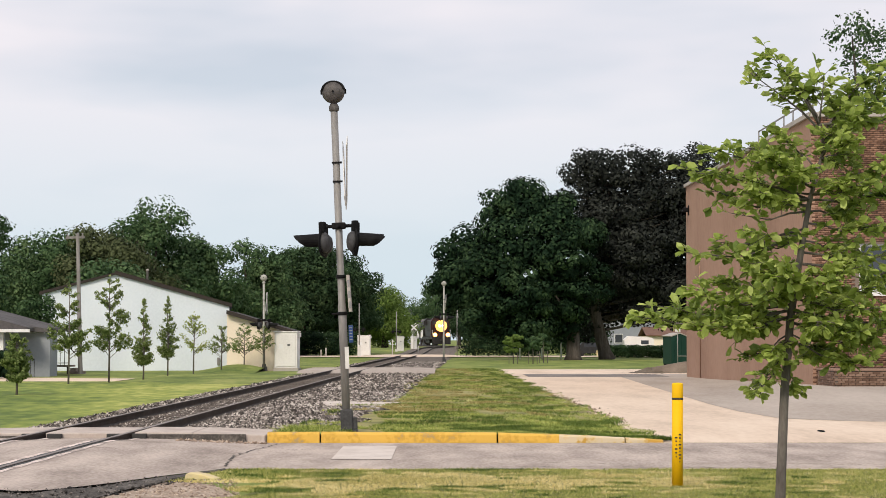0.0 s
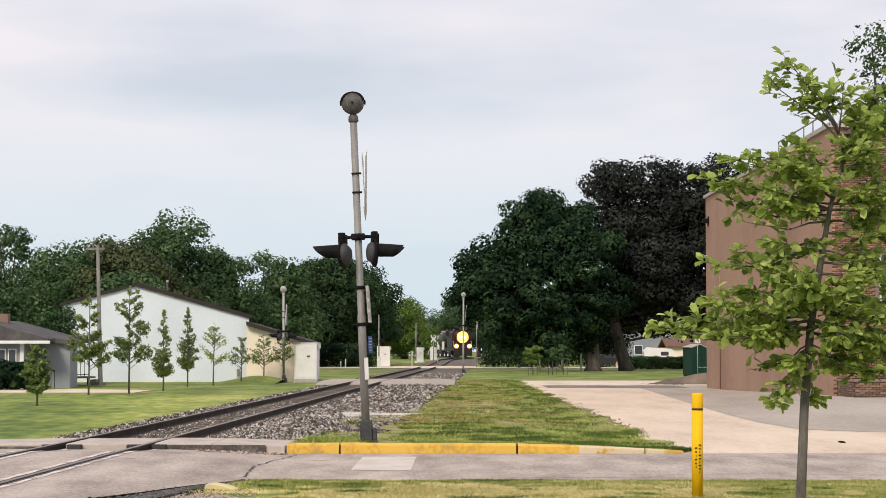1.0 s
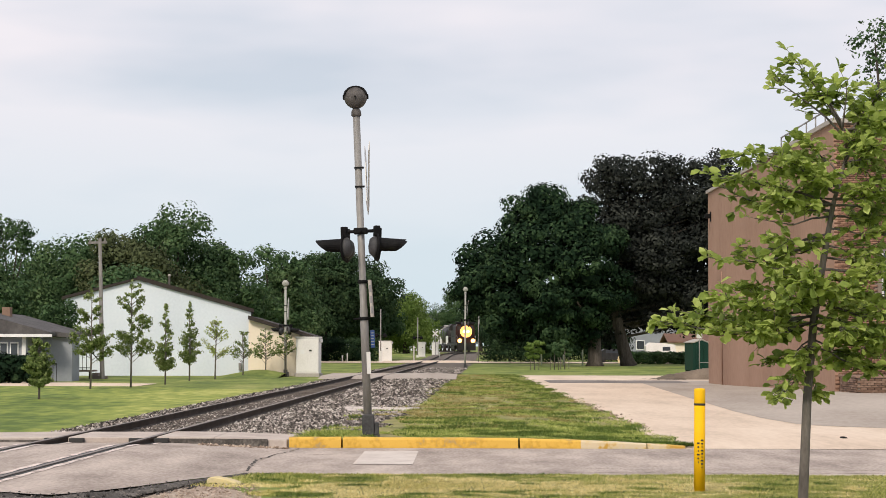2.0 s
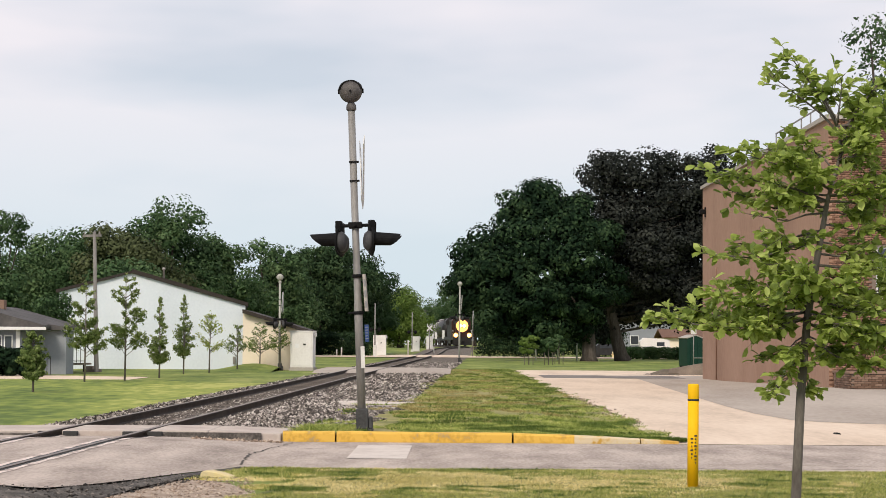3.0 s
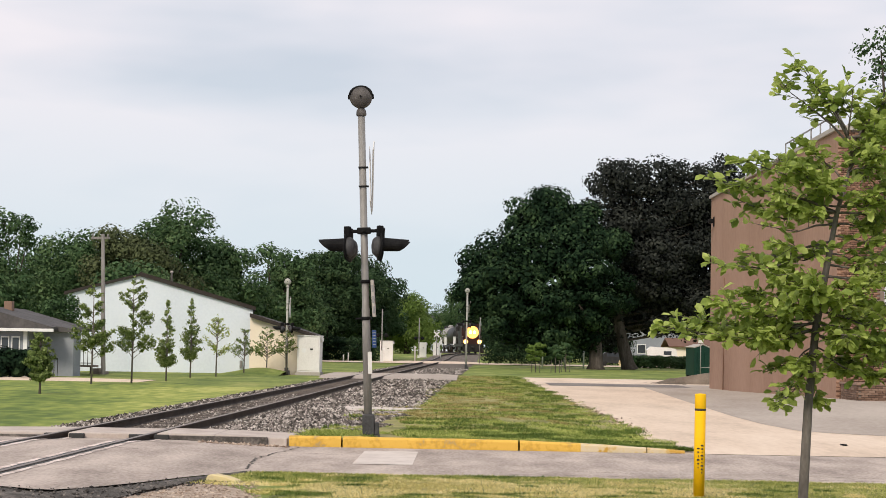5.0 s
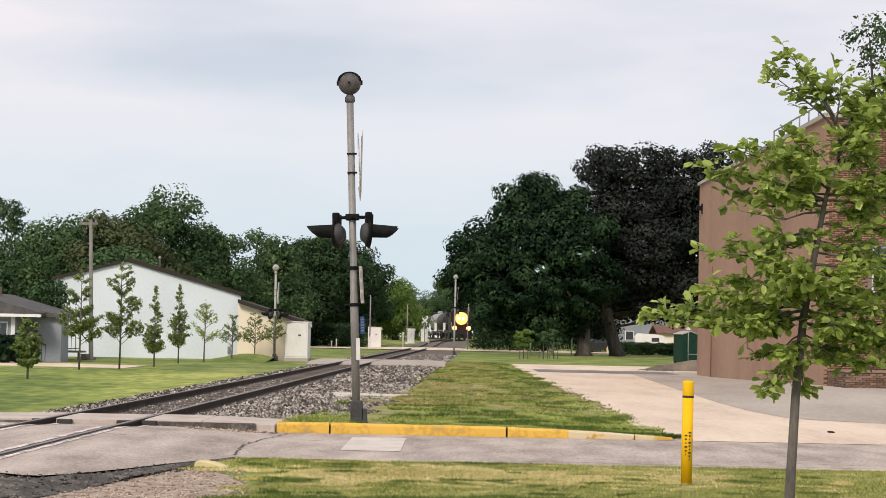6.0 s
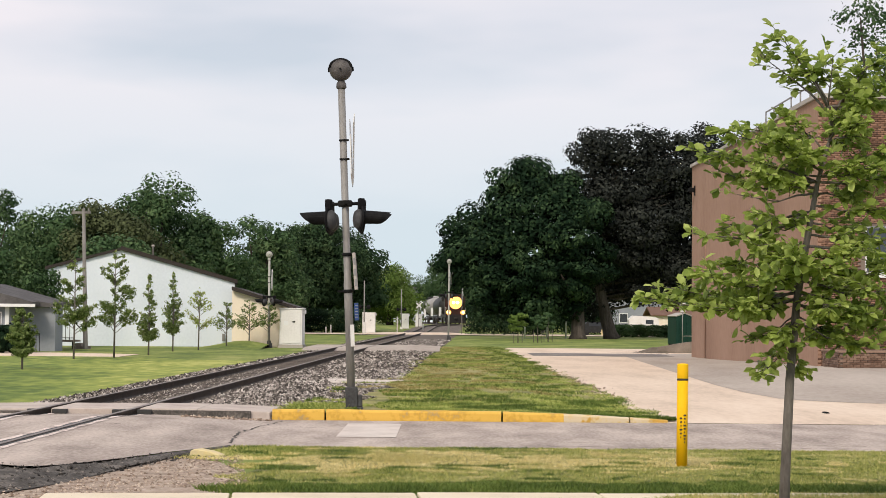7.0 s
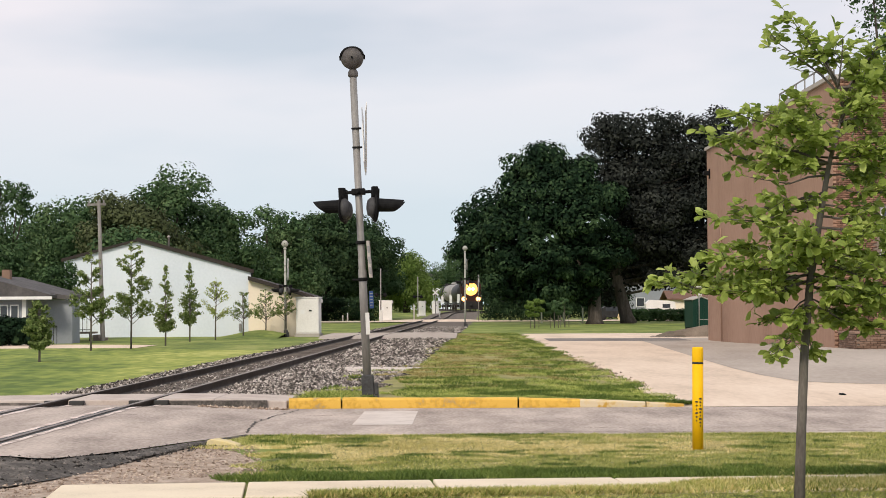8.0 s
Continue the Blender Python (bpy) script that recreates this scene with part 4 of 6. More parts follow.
# ---- crossing panels beyond the road ----
deck = base("crossing_deck", 0, 0, 0, label="raised concrete crossing deck around the rails", category="crossing deck", kind="structure")


def deck_piece(x0, x1, z0, z1, mat=DECK_CONCRETE, y0=33.25, y1=35.35):
    bm = prism([(x0, -0.05), (x1, -0.05), (x1, z1), (x0, z0)], y0, y1)
    bmesh.ops.bevel(bm, geom=bm.edges[:], offset=0.015, segments=1, affect="EDGES")
    return part("panel", bm, mat, deck)


cx0 = float(track_x(34))
deck_piece(-9.6, cx0 - 0.83, 0.15, 0.19)
deck_piece(cx0 - 0.66, cx0 + 0.66, 0.185, 0.185)
deck_piece(cx0 + 0.83, -4.2, 0.195, 0.19)
deck_piece(-4.19, -2.98, 0.19, 0.15)
# dark strips and blocks along the near face of the deck
part("edge_strip", box(cx0 + 0.95, -3.3, 33.19, 33.24, 0.0, 0.165, 0.01), BROKEN, deck, "dark strip along the near face of the deck")
part("edge_strip", box(cx0 - 3.0, cx0 - 0.95, 33.19, 33.24, 0.0, 0.14, 0.01), BROKEN, deck, "dark strip along the near face of the deck")
for sx in (-0.92, -0.5, 0.5, 0.92):
    part("flangeway", box(cx0 + sx - 0.12, cx0 + sx + 0.12, 33.1, 33.242, 0.02, 0.175, 0.01), MARK_DARK, deck, "dark block at the near end of the flangeway")
for sx in (-0.7535, 0.7535):
    for q, w, m, name, label in ((-0.08, 0.046, MARK_DARK, "flangeway", "dark flangeway groove"), (0.07, 0.034, MARK_DARK, "flangeway", "dark flangeway groove"), (0.15, 0.05, RAIL_EDGE, "rail_edge", "pale worn concrete edge"), (-0.17, 0.05, RAIL_EDGE, "rail_edge", "pale worn concrete edge")):
        ys = np.linspace(19.5, 33.2, 60)
        verts = [(float(track_x(y)) + sx + q + d * (1 + 0.25 * math.sin(y * 5 + q * 30)), float(y), float(road_z(track_x(y) + sx, y)) + 0.006) for y in ys for d in (-w, w)]
        part(name, sheet(name, verts, [(2 * i, 2 * i + 1, 2 * i + 3, 2 * i + 2) for i in range(59)], m), None, deck, label)

pavement = base("pavement", 0, 0, 0, label="pale concrete pavement slabs with dark joints", category="pavement", kind="structure")
slab_mesh = bpy.data.meshes.new("slab")
_b = box(-0.89, 0.89, -0.74, 0.74, -0.06, 0.03, 0.012)
_b.to_mesh(slab_mesh)
_b.free()
slab_mesh.materials.append(PALE_CONCRETE)
for i in range(12):
    s = new("slab", slab_mesh)
    s.parent = pavement
    x = -2.95 + 1.80 * i
    s.matrix_basis = pose(x, 18.72 + 0.087 * (x + 1), 0.0 + 0.004 * (i % 3), 0.1 * (i % 2), 0.1 * (i % 3 - 1), 5.0)

# ---- trackside cabinets ----


def cabinet(x, y, w, d, h, rz, label):
    ob = base("signal_cabinet", x, y, float(land(x, y)) + (0.1 if y < 150 else 0.0), rz, label, "cabinet", "trackside cabinets")
    part("body", box(-w / 2, w / 2, -d / 2, d / 2, 0.08, h - 0.06, 0.015), CABINET_WHITE, ob)
    part("roof", box(-w / 2 - 0.05, w / 2 + 0.05, -d / 2 - 0.05, d / 2 + 0.05, h - 0.06, h, 0.015), CABINET_WHITE, ob)
    part("plinth", box(-w / 2 - 0.06, w / 2 + 0.06, -d / 2 - 0.06, d / 2 + 0.06, -0.25, 0.08, 0.01), COPING, ob)
    door = part("door", box(-w / 2 + 0.08, w / 2 - 0.08, -d / 2 - 0.03, -d / 2, 0.16, h - 0.14, 0.01), CABINET_WHITE, ob)
    part("handle", box(w * 0.08, w * 0.2, -d / 2 - 0.06, -d / 2 - 0.03, h * 0.62, h * 0.66, 0.005), MARK_DARK, door, "dark handle")
    part("plate", box(-w * 0.3, -w * 0.12, -d / 2 - 0.034, -d / 2 - 0.03, h * 0.55, h * 0.66), TRIM_WHITE, door)
    part("vent", box(w / 2, w / 2 + 0.12, -0.2, 0.2, h - 0.32, h - 0.1, 0.02), CABINET_WHITE, ob)
    return ob


cabinet(-8.62, 109.6, 1.26, 0.9, 2.1, -6, "large white signal cabinet standing beside the track")
cabinet(-8.05, 202, 1.3, 1.0, 2.2, 0, "white signal cabinet at the far street")
cabinet(-3.85, 262, 0.85, 0.8, 1.75, 0, "pale grey far signal cabinet")

# ---- white hall and neighbours ----


def hall():
    ob = base("white_hall", 0, 107, 0, label="low white gabled hall with brown roof edge", category="building")
    x0, xp, x1 = -21.5, -17.65, -11.55
    z0, zp, z1 = 4.1, 5.15, 3.45
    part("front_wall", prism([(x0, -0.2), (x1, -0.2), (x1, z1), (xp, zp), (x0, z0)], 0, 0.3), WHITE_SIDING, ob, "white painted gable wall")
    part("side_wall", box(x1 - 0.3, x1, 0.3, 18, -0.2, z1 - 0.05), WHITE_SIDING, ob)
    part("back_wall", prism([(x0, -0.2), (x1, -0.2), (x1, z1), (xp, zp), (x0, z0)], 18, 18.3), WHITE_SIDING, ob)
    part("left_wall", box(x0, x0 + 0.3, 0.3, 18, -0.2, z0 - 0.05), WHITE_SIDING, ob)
    t = 0.23
    part("roof_slope", prism([(xp, zp + 0.01), (x1 + 0.15, z1 - 0.03), (x1 + 0.15, z1 + t - 0.06), (xp, zp + t)], -0.16, 18.6), ROOF_BROWN, ob, "brown metal roof")
    part("roof_slope", prism([(xp, zp + 0.01), (xp, zp + t - 0.1), (x0 - 0.15, z0 + 0.14), (x0 - 0.15, z0 - 0.03)], -0.16, 18.6), ROOF_BROWN, ob, "brown metal roof")
    ob.matrix_basis = Matrix.Translation((-12.05, 111.6, 0)) @ pose(0, 0, 0, 0, 0, 6.6) @ Matrix.Scale(1.043, 4) @ Matrix.Translation((-x1, 0, 0))
    pipe = part("vent_pipe", lathe([(0.055, 0), (0.055, 0.5), (0.085, 0.51), (0.085, 0.60), (0.02, 0.63)], 12), COPING, ob)
    pipe.location = (-16.0, 1.5, 4.9)
    part("wall_box", box(-12.2, -12.05, -0.12, -0.002, 0.3, 0.7, 0.02), GALV, ob)


hall()


def shed():
    ob = base("cream_shed", 0, 112, 0, label="cream building with a dark sloping roof", category="building")
    part("front_wall", prism([(-12.2, -0.2), (-8.8, -0.2), (-8.8, 2.15), (-12.2, 3.15)], 0, 0.3), CREAM, ob)
    part("side_wall", box(-9.1, -8.8, 0.3, 10, -0.2, 2.1), CREAM, ob)
    part("roof_slope", prism([(-12.2, 3.16), (-8.5, 2.08), (-8.5, 2.26), (-12.2, 3.38)], -0.4, 10.4), ROOF_BROWN, ob)
    part("door", box(-11.0, -10.1, -0.05, -0.002, -0.1, 1.85, 0.01), CREAM, ob)
    ob.matrix_basis = Matrix.Translation((-8.64, 110.35, 0)) @ pose(0, 0, 0, 0, 0, 2.0) @ Matrix.Translation((8.8, 0, 0))


shed()


def house():
    ob = base("grey_house", 0, 92, 0.1, label="grey clapboard house with a dark shingle roof", category="house")
    part("wall", box(-32, -20.35, 0, 9, -0.2, 2.05), GREY_SIDING, ob)
    part("annex_wall", box(-20.35, -18.5, 1.2, 3.0, -0.2, 1.95), GREY_SIDING, ob)
    part("roof", turned(prism([(-32.5, 2.05), (-19.2, 2.05), (-19.2, 2.2), (-22.7, 3.15), (-32.5, 3.15)], -0.5, 9.5), pose(0, 0, 0)), ROOF_GREY, ob, "dark grey shingle roof")
    part("eave_board", box(-32.5, -19.1, -0.56, -0.5, 1.98, 2.12), TRIM_WHITE, ob, "white eave board")
    part("annex_roof", prism([(-20.6, 2.02), (-18.35, 1.98), (-18.35, 2.12), (-20.6, 2.45)], 0.9, 3.3), ROOF_GREY, ob)
    for x in (-21.45, -20.95):
        w = part("window", box(x - 0.2, x + 0.2, -0.06, -0.002, 0.75, 1.75, 0.01), TRIM_WHITE, ob)
        part("pane", box(x - 0.15, x + 0.15, -0.07, -0.062, 0.82, 1.68), GLASS_DARK, w)
    for x in (-20.5, -21.9):
        part("corner_post", box(x - 0.09, x + 0.09, -0.09, -0.002, -0.1, 1.98), TRIM_WHITE, ob)
    part("chimney", box(-22.5, -22.1, 4, 4.5, 2.6, 3.45, 0.02), BRICK, ob, "brick chimney")
    # porch with rail
    porch = base("porch", 0.35, 100, 0.0, label="small porch with a dark metal railing", category="porch")
    part("platform", box(-20.6, -19.2, 0, 1.6, 0.36, 0.45, 0.01), RAMP_GREY, porch, "grey landing on legs")
    for x in (-20.5, -19.3):
        part("leg", box(x - 0.05, x + 0.05, 0.04, 0.14, -0.1, 0.36), DARK_METAL, porch)
    for k in range(7):
        x = -20.55 + k * 0.215
        part("baluster", tube([(x, 0.08, 0.45), (x, 0.08, 1.35)], [0.016, 0.016], 6), DARK_METAL, porch)
    part("bottom_rail", tube([(-20.6, 0.08, 0.56), (-19.25, 0.08, 0.56)], [0.02, 0.02], 6), DARK_METAL, porch)
    part("handrail", tube([(-20.6, 0.08, 1.37), (-19.25, 0.08, 1.37), (-18.7, 0.08, 0.80)], [0.03, 0.03, 0.03], 6), DARK_METAL, porch)
    part("stair_post", tube([(-18.7, 0.08, -0.1), (-18.7, 0.08, 0.80)], [0.02, 0.02], 6), DARK_METAL, porch)
    for k, x in enumerate((-19.0, -18.75)):
        part("step", box(x - 0.2, x + 0.1, 0.1, 1.5, -0.1, 0.3 - 0.15 * k, 0.01), RAMP_GREY, porch)
    # short railing before the annex
    low_rail = base("garden_railing", 0, 91.6, 0.02, label="short dark metal railing before the grey annex", category="railing")
    for k in range(6):
        part("baluster", tube([(-19.7 + 0.16 * k, 0, -0.1), (-19.7 + 0.16 * k, 0, 0.8)], [0.014, 0.014], 6), DARK_METAL, low_rail)
    part("top_rail", tube([(-19.72, 0, 0.82), (-18.88, 0, 0.82)], [0.022, 0.022], 6), DARK_METAL, low_rail)


house()


def hedge(x0, x1, y, h, d, label, mat, n, seed):
    rng = np.random.default_rng(seed)
    k = max(6, int((x1 - x0) / 0.22))
    cs = np.stack([np.repeat(np.linspace(x0, x1, k), 3), y + rng.normal(size=k * 3) * d * 0.25, np.tile([0.25, 0.55, 0.85], k) * h], -1)
    ob = new("hedge", leaf_cloud("hedge", cs, 0.28 * h * (0.8 + 0.5 * rng.random(len(cs))), n, 0.2, mat, rng))
    ob.location = (0, 0, float(land(x0, y)))
    tagged(ob, label, "hedge")


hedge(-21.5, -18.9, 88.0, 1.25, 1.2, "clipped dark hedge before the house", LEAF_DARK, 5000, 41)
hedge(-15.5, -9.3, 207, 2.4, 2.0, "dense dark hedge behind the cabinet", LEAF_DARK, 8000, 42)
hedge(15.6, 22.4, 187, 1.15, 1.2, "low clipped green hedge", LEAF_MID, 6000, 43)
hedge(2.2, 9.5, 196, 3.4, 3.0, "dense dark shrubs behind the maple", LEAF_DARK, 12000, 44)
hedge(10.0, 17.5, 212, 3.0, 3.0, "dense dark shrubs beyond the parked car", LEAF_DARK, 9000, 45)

pole = base("utility_pole", -18.3, 100, 0, label="weathered wooden utility pole, slightly leaning", category="utility pole")
pole.matrix_basis = pose(-18.3, 100, 0, 0, -1.6, 0)
part("shaft", lathe([(0.125, -0.3), (0.12, 0), (0.085, 7.1), (0.02, 7.13)], 12), WOOD_POLE, pole)
part("crossarm", box(-0.6, 0.35, -0.06, 0.06, 6.85, 6.97, 0.01), WOOD_POLE, pole)
for x in (-0.5, 0.25):
    ins = part("insulator", lathe([(0.03, 0), (0.06, 0.03), (0.03, 0.08), (0.05, 0.12), (0.01, 0.15)], 10), GALV, pole)
    ins.location = (x, 0, 6.97)

# ---- brick building ----


def wall_x(y):
    return 11.2 + (91 - y) * 0.0129


def brick_building():
    ob = base("brick_building", 0, 0, 0, label="tall tan masonry building with brick end and roof railing", category="building")
    y0, y1 = 62.0, 91.0
    top = 8.75

    def run(a, b, w0, w1, z0, z1):
        bm = bmesh.new()
        vs = [bm.verts.new((wall_x(y) + w, y, z)) for z in (z0, z1) for y, w in ((a, w0), (b, w0), (b, w1), (a, w1))]
        for f in ((0, 1, 2, 3), (4, 5, 6, 7), (0, 1, 5, 4), (1, 2, 6, 5), (2, 3, 7, 6), (3, 0, 4, 7)):
            bm.faces.new([vs[i] for i in f])
        bmesh.ops.recalc_face_normals(bm, faces=bm.faces)
        return bm

    part("track_wall", run(y0, y1, 0, 0.4, -0.2, top), STUCCO, ob, "tan painted masonry wall")
    part("back_wall", box(wall_x(y1), 34, y1 - 0.4, y1, -0.2, top), STUCCO, ob)
    xf = wall_x(y0)
    wx0, wx1, wz0, wz1 = 13.05, 14.35, 3.25, 4.75
    part("brick_wall", add_box(add_box(add_box(box(xf + 0.4, wx0, y0 + 0.02, y0 + 0.4, -0.2, top), wx1, 34, y0 + 0.02, y0 + 0.4, -0.2, top), wx0, wx1, y0 + 0.02, y0 + 0.4, -0.2, wz0), wx0, wx1, y0 + 0.02, y0 + 0.4, wz1, top), MORTAR, ob, "brown brick end wall")
    part("coping", run(y0 - 0.1, y1 + 0.1, -0.09, 0.45, top, top + 0.14), COPING, ob, "pale stone coping")
    part("coping", box(xf + 0.46, 34, y0 - 0.1, y0 + 0.45, top, top + 0.14), COPING, ob, "pale stone coping")
    part("roof", box(12.0, 34, y0 + 0.4, y1 - 0.4, top - 0.5, top - 0.3), ROOF_GREY, ob)
    rl = part("roof_railing", run(62.2, 72.2, 0.1, 0.14, top + 0.58, top + 0.62), GALV, ob, "grey pipe railing on the roof")
    for y in np.arange(62.25, 72.3, 1.65):
        part("post", tube([(wall_x(y) + 0.12, y, top + 0.1), (wall_x(y) + 0.12, y, top + 0.6)], [0.025, 0.025], 6), GALV, rl)
    part("wall_lamp", add_box(box(wall_x(90) - 0.28, wall_x(90) - 0.02, 89.85, 90.15, 7.55, 7.75, 0.03), wall_x(90) - 0.05, wall_x(90), 89.9, 90.1, 7.4, 7.85, 0.01), DARK_METAL, ob, "dark wall lamp")
    part("downpipe", tube([(wall_x(86.5) - 0.025, 86.5, 0), (wall_x(86.5) - 0.025, 86.5, 5.0)], [0.02, 0.02], 8), STUCCO, ob)
    w = part("window", box(wx0, wx1, y0 + 0.1, y0 + 0.16, wz0, wz1), TRIM_WHITE, ob, "white framed window")
    part("pane", box(wx0 + 0.08, wx1 - 0.08, y0 + 0.08, y0 + 0.095, wz0 + 0.08, wz1 - 0.08), GLASS_DARK, w)
    part("sill", box(wx0 - 0.1, wx1 + 0.1, y0 - 0.08, y0 + 0.1, wz0 - 0.14, wz0 - 0.005, 0.01), TRIM_WHITE, w)
    return ob


brick_building()

# ---- low brick wall, ramp, things round the lot ----


def indexed(name, co, faces, mat):
    me = bpy.data.meshes.new(name)
    co = np.asarray(co, dtype=np.float32)
    faces = np.asarray(faces, dtype=np.int32)
    n, k = faces.shape
    me.vertices.add(len(co))
    me.vertices.foreach_set("co", co.ravel())
    me.loops.add(n * k)
    me.loops.foreach_set("vertex_index", faces.ravel())
    me.polygons.add(n)
    me.polygons.foreach_set("loop_start", np.arange(0, n * k, k, dtype=np.int32))
    me.polygons.foreach_set("loop_total", np.full(n, k, dtype=np.int32))
    me.materials.append(mat)
    me.update()
    return me


BRICK_MESH = bpy.data.meshes.new("brick")
_b = box(-0.098, 0.098, -0.045, 0.045, -0.029, 0.029, 0.004)
_b.to_mesh(BRICK_MESH)
_b.free()
BRICK_MESH.materials.append(BRICK)


def low_wall():
    ob = base("planter_wall", 11.68, 59.1, 0.24, label="low brown brick planter wall by the building", category="wall")
    part("core", box(0.03, 4.6, 0.03, 2.8, -0.1, 0.56), MORTAR, ob)
    part("coping", box(-0.03, 4.66, -0.03, 2.8, 0.56, 0.62, 0.012), BRICK, ob)
    for r in range(8):
        z = 0.035 + r * 0.068
        for k in range(21):
            b = new("brick", BRICK_MESH)
            b.parent = ob
            b.matrix_basis = pose(0.10 + k * 0.208 + (0.104 if r % 2 else 0), 0.03, z)
        for k in range(12):
            b = new("brick", BRICK_MESH)
            b.parent = ob
            b.matrix_basis = pose(0.03, 0.14 + k * 0.208 + (0 if r % 2 else 0.104), z, 0, 0, 90)


def brick_face():
    """Courses of brick on the near end of the tall building."""
    rng = np.random.default_rng(9)
    co, fa = [], []
    x0 = wall_x(62.0) + 0.005
    for r in range(128):
        z = 0.02 + r * 0.068
        for k in range(26):
            x = x0 + 0.098 + k * 0.208 + (0.104 if r % 2 else 0)
            if 12.92 < x < 14.48 and 3.08 < z < 4.8:
                continue
            y = 62.0 - 0.004 - rng.random() * 0.008
            n = len(co)
            for dy in (0.0, 0.03):
                co += [(x - 0.098, y + dy, z - 0.029), (x + 0.098, y + dy, z - 0.029), (x + 0.098, y + dy, z + 0.029), (x - 0.098, y + dy, z + 0.029)]
            fa += [(n, n + 1, n + 2, n + 3), (n, n + 4, n + 5, n + 1), (n + 3, n + 2, n + 6, n + 7), (n, n + 3, n + 7, n + 4), (n + 1, n + 5, n + 6, n + 2)]
    ob = part("brick_facing", indexed("brick_facing", co, fa, BRICK_ISLAND), None, bpy.data.objects["brick_building"])
    tagged(ob, kind="stuff")


BRICK_ISLAND = material("varied_brick", [(0.10, 0.055, 0.038), (0.20, 0.11, 0.075), (0.30, 0.175, 0.12)], scale=1.5, fine=20, rough=0.9, bump=0.4, island=0.4)
low_wall()

ramp = part("ramp_wall", prism([(0, -0.05), (2.2, -0.05), (2.2, 0.62), (1.5, 0.55), (0, 0.28)], 0, 0.3), RAMP_GREY)
ramp.location = (10.7, 101, 0.05)
tagged(ramp, "low grey concrete ramp wall by the building corner", "wall")

bin_ob = base("waste_container", 15.6, 134, 0.0, 12, "dark green metal waste container with sloping lid", "waste container")
part("body", prism([(-0.45, 0.1), (1.1, 0.1), (1.1, 1.72), (0.15, 2.12), (-0.45, 1.92)], -0.9, 0.9), GREEN_PAINT, bin_ob)
part("lid", prism([(-0.5, 1.93), (0.15, 2.14), (1.2, 1.72), (1.2, 1.79), (0.15, 2.21), (-0.55, 1.98)], -0.95, 0.95), COPING, bin_ob, "grey lid")
for x in (-0.2, 0.3, 0.8):
    part("rib", box(x - 0.04, x + 0.04, -0.96, -0.9, 0.15, 1.7, 0.01), GREEN_PAINT, bin_ob)
for x in (-0.3, 0.95):
    part("skid", box(x - 0.1, x + 0.1, -0.9, 0.9, 0.0, 0.1), DARK_METAL, bin_ob)

post = base("sign_post", 14.1, 119, 0, label="pale metal post with a small white sign", category="sign")
part("post", tube([(0, 0, -0.1), (0, 0, 2.4)], [0.03, 0.03], 8), GALV, post)
part("sign", box(-0.17, 0.17, -0.04, -0.03, 2.2, 2.75, 0.004), SIGN_WHITE, post)
part("rail", tube([(0, 0, 0.75), (1.4, 0, 0.75)], [0.025, 0.025], 6), GALV, post)

camper = base("camper", 20.3, 207, 0.0, label="white camper trailer parked beyond the hedge", category="camper")
part("body", prism([(-1.3, 0.5), (1.5, 0.5), (1.7, 1.0), (1.6, 1.85), (1.3, 1.95), (-1.0, 2.1), (-1.45, 1.7)], -1.0, 1.0), CABINET_WHITE, camper)
w = part("window", box(0.3, 1.1, -1.03, -1.0, 1.25, 1.65, 0.01), GLASS_DARK, camper, "dark window")
part("stripe", box(-1.3, 1.5, -1.015, -1.0, 0.75, 0.85), MARK_GREY, camper)
for x in (-0.3, 0.5):
    part("wheel", turned(lathe([(0.1, -0.1), (0.33, -0.1), (0.33, 0.1), (0.1, 0.1)], 16), pose(x, -0.95, 0.33, 90, 0, 0)), TYRE, camper)

hydrant = base("fire_hydrant", 15.35, 196.5, 0.0, label="small yellow fire hydrant on the grass by the trees", category="fire hydrant")
part("barrel", lathe([(0.17, 0), (0.17, 0.05), (0.12, 0.07), (0.12, 0.48), (0.15, 0.49), (0.15, 0.53)], 14), PALE_PAINT, hydrant)
part("bonnet", lathe([(0.15, 0.53), (0.13, 0.62), (0.07, 0.69), (0.03, 0.70), (0.03, 0.76)], 14), PALE_PAINT, hydrant)
for s in (-1, 1):
    part("outlet", turned(lathe([(0.06, 0), (0.06, 0.09), (0.02, 0.1)], 10), pose(s * 0.1, 0, 0.38, 0, 90 * s, 0)), PALE_PAINT, hydrant)

car = base("parked_car", 15.2, 200, 0.0, label="dark parked car under the trees", category="car")
part("body", prism([(-2.1, 0.35), (2.1, 0.35), (2.15, 0.8), (1.2, 0.95), (0.6, 1.42), (-1.1, 1.45), (-1.7, 0.98), (-2.15, 0.9)], -0.85, 0.85), CAR_DARK, car)
part("window", box(-1.0, 0.5, -0.87, -0.85, 1.0, 1.35, 0.02), GLASS_DARK, car)
for x in (-1.3, 1.3):
    part("wheel", turned(lathe([(0.1, -0.1), (0.32, -0.1), (0.32, 0.1), (0.1, 0.1)], 16), pose(x, -0.8, 0.32, 90, 0, 0)), TYRE, car)


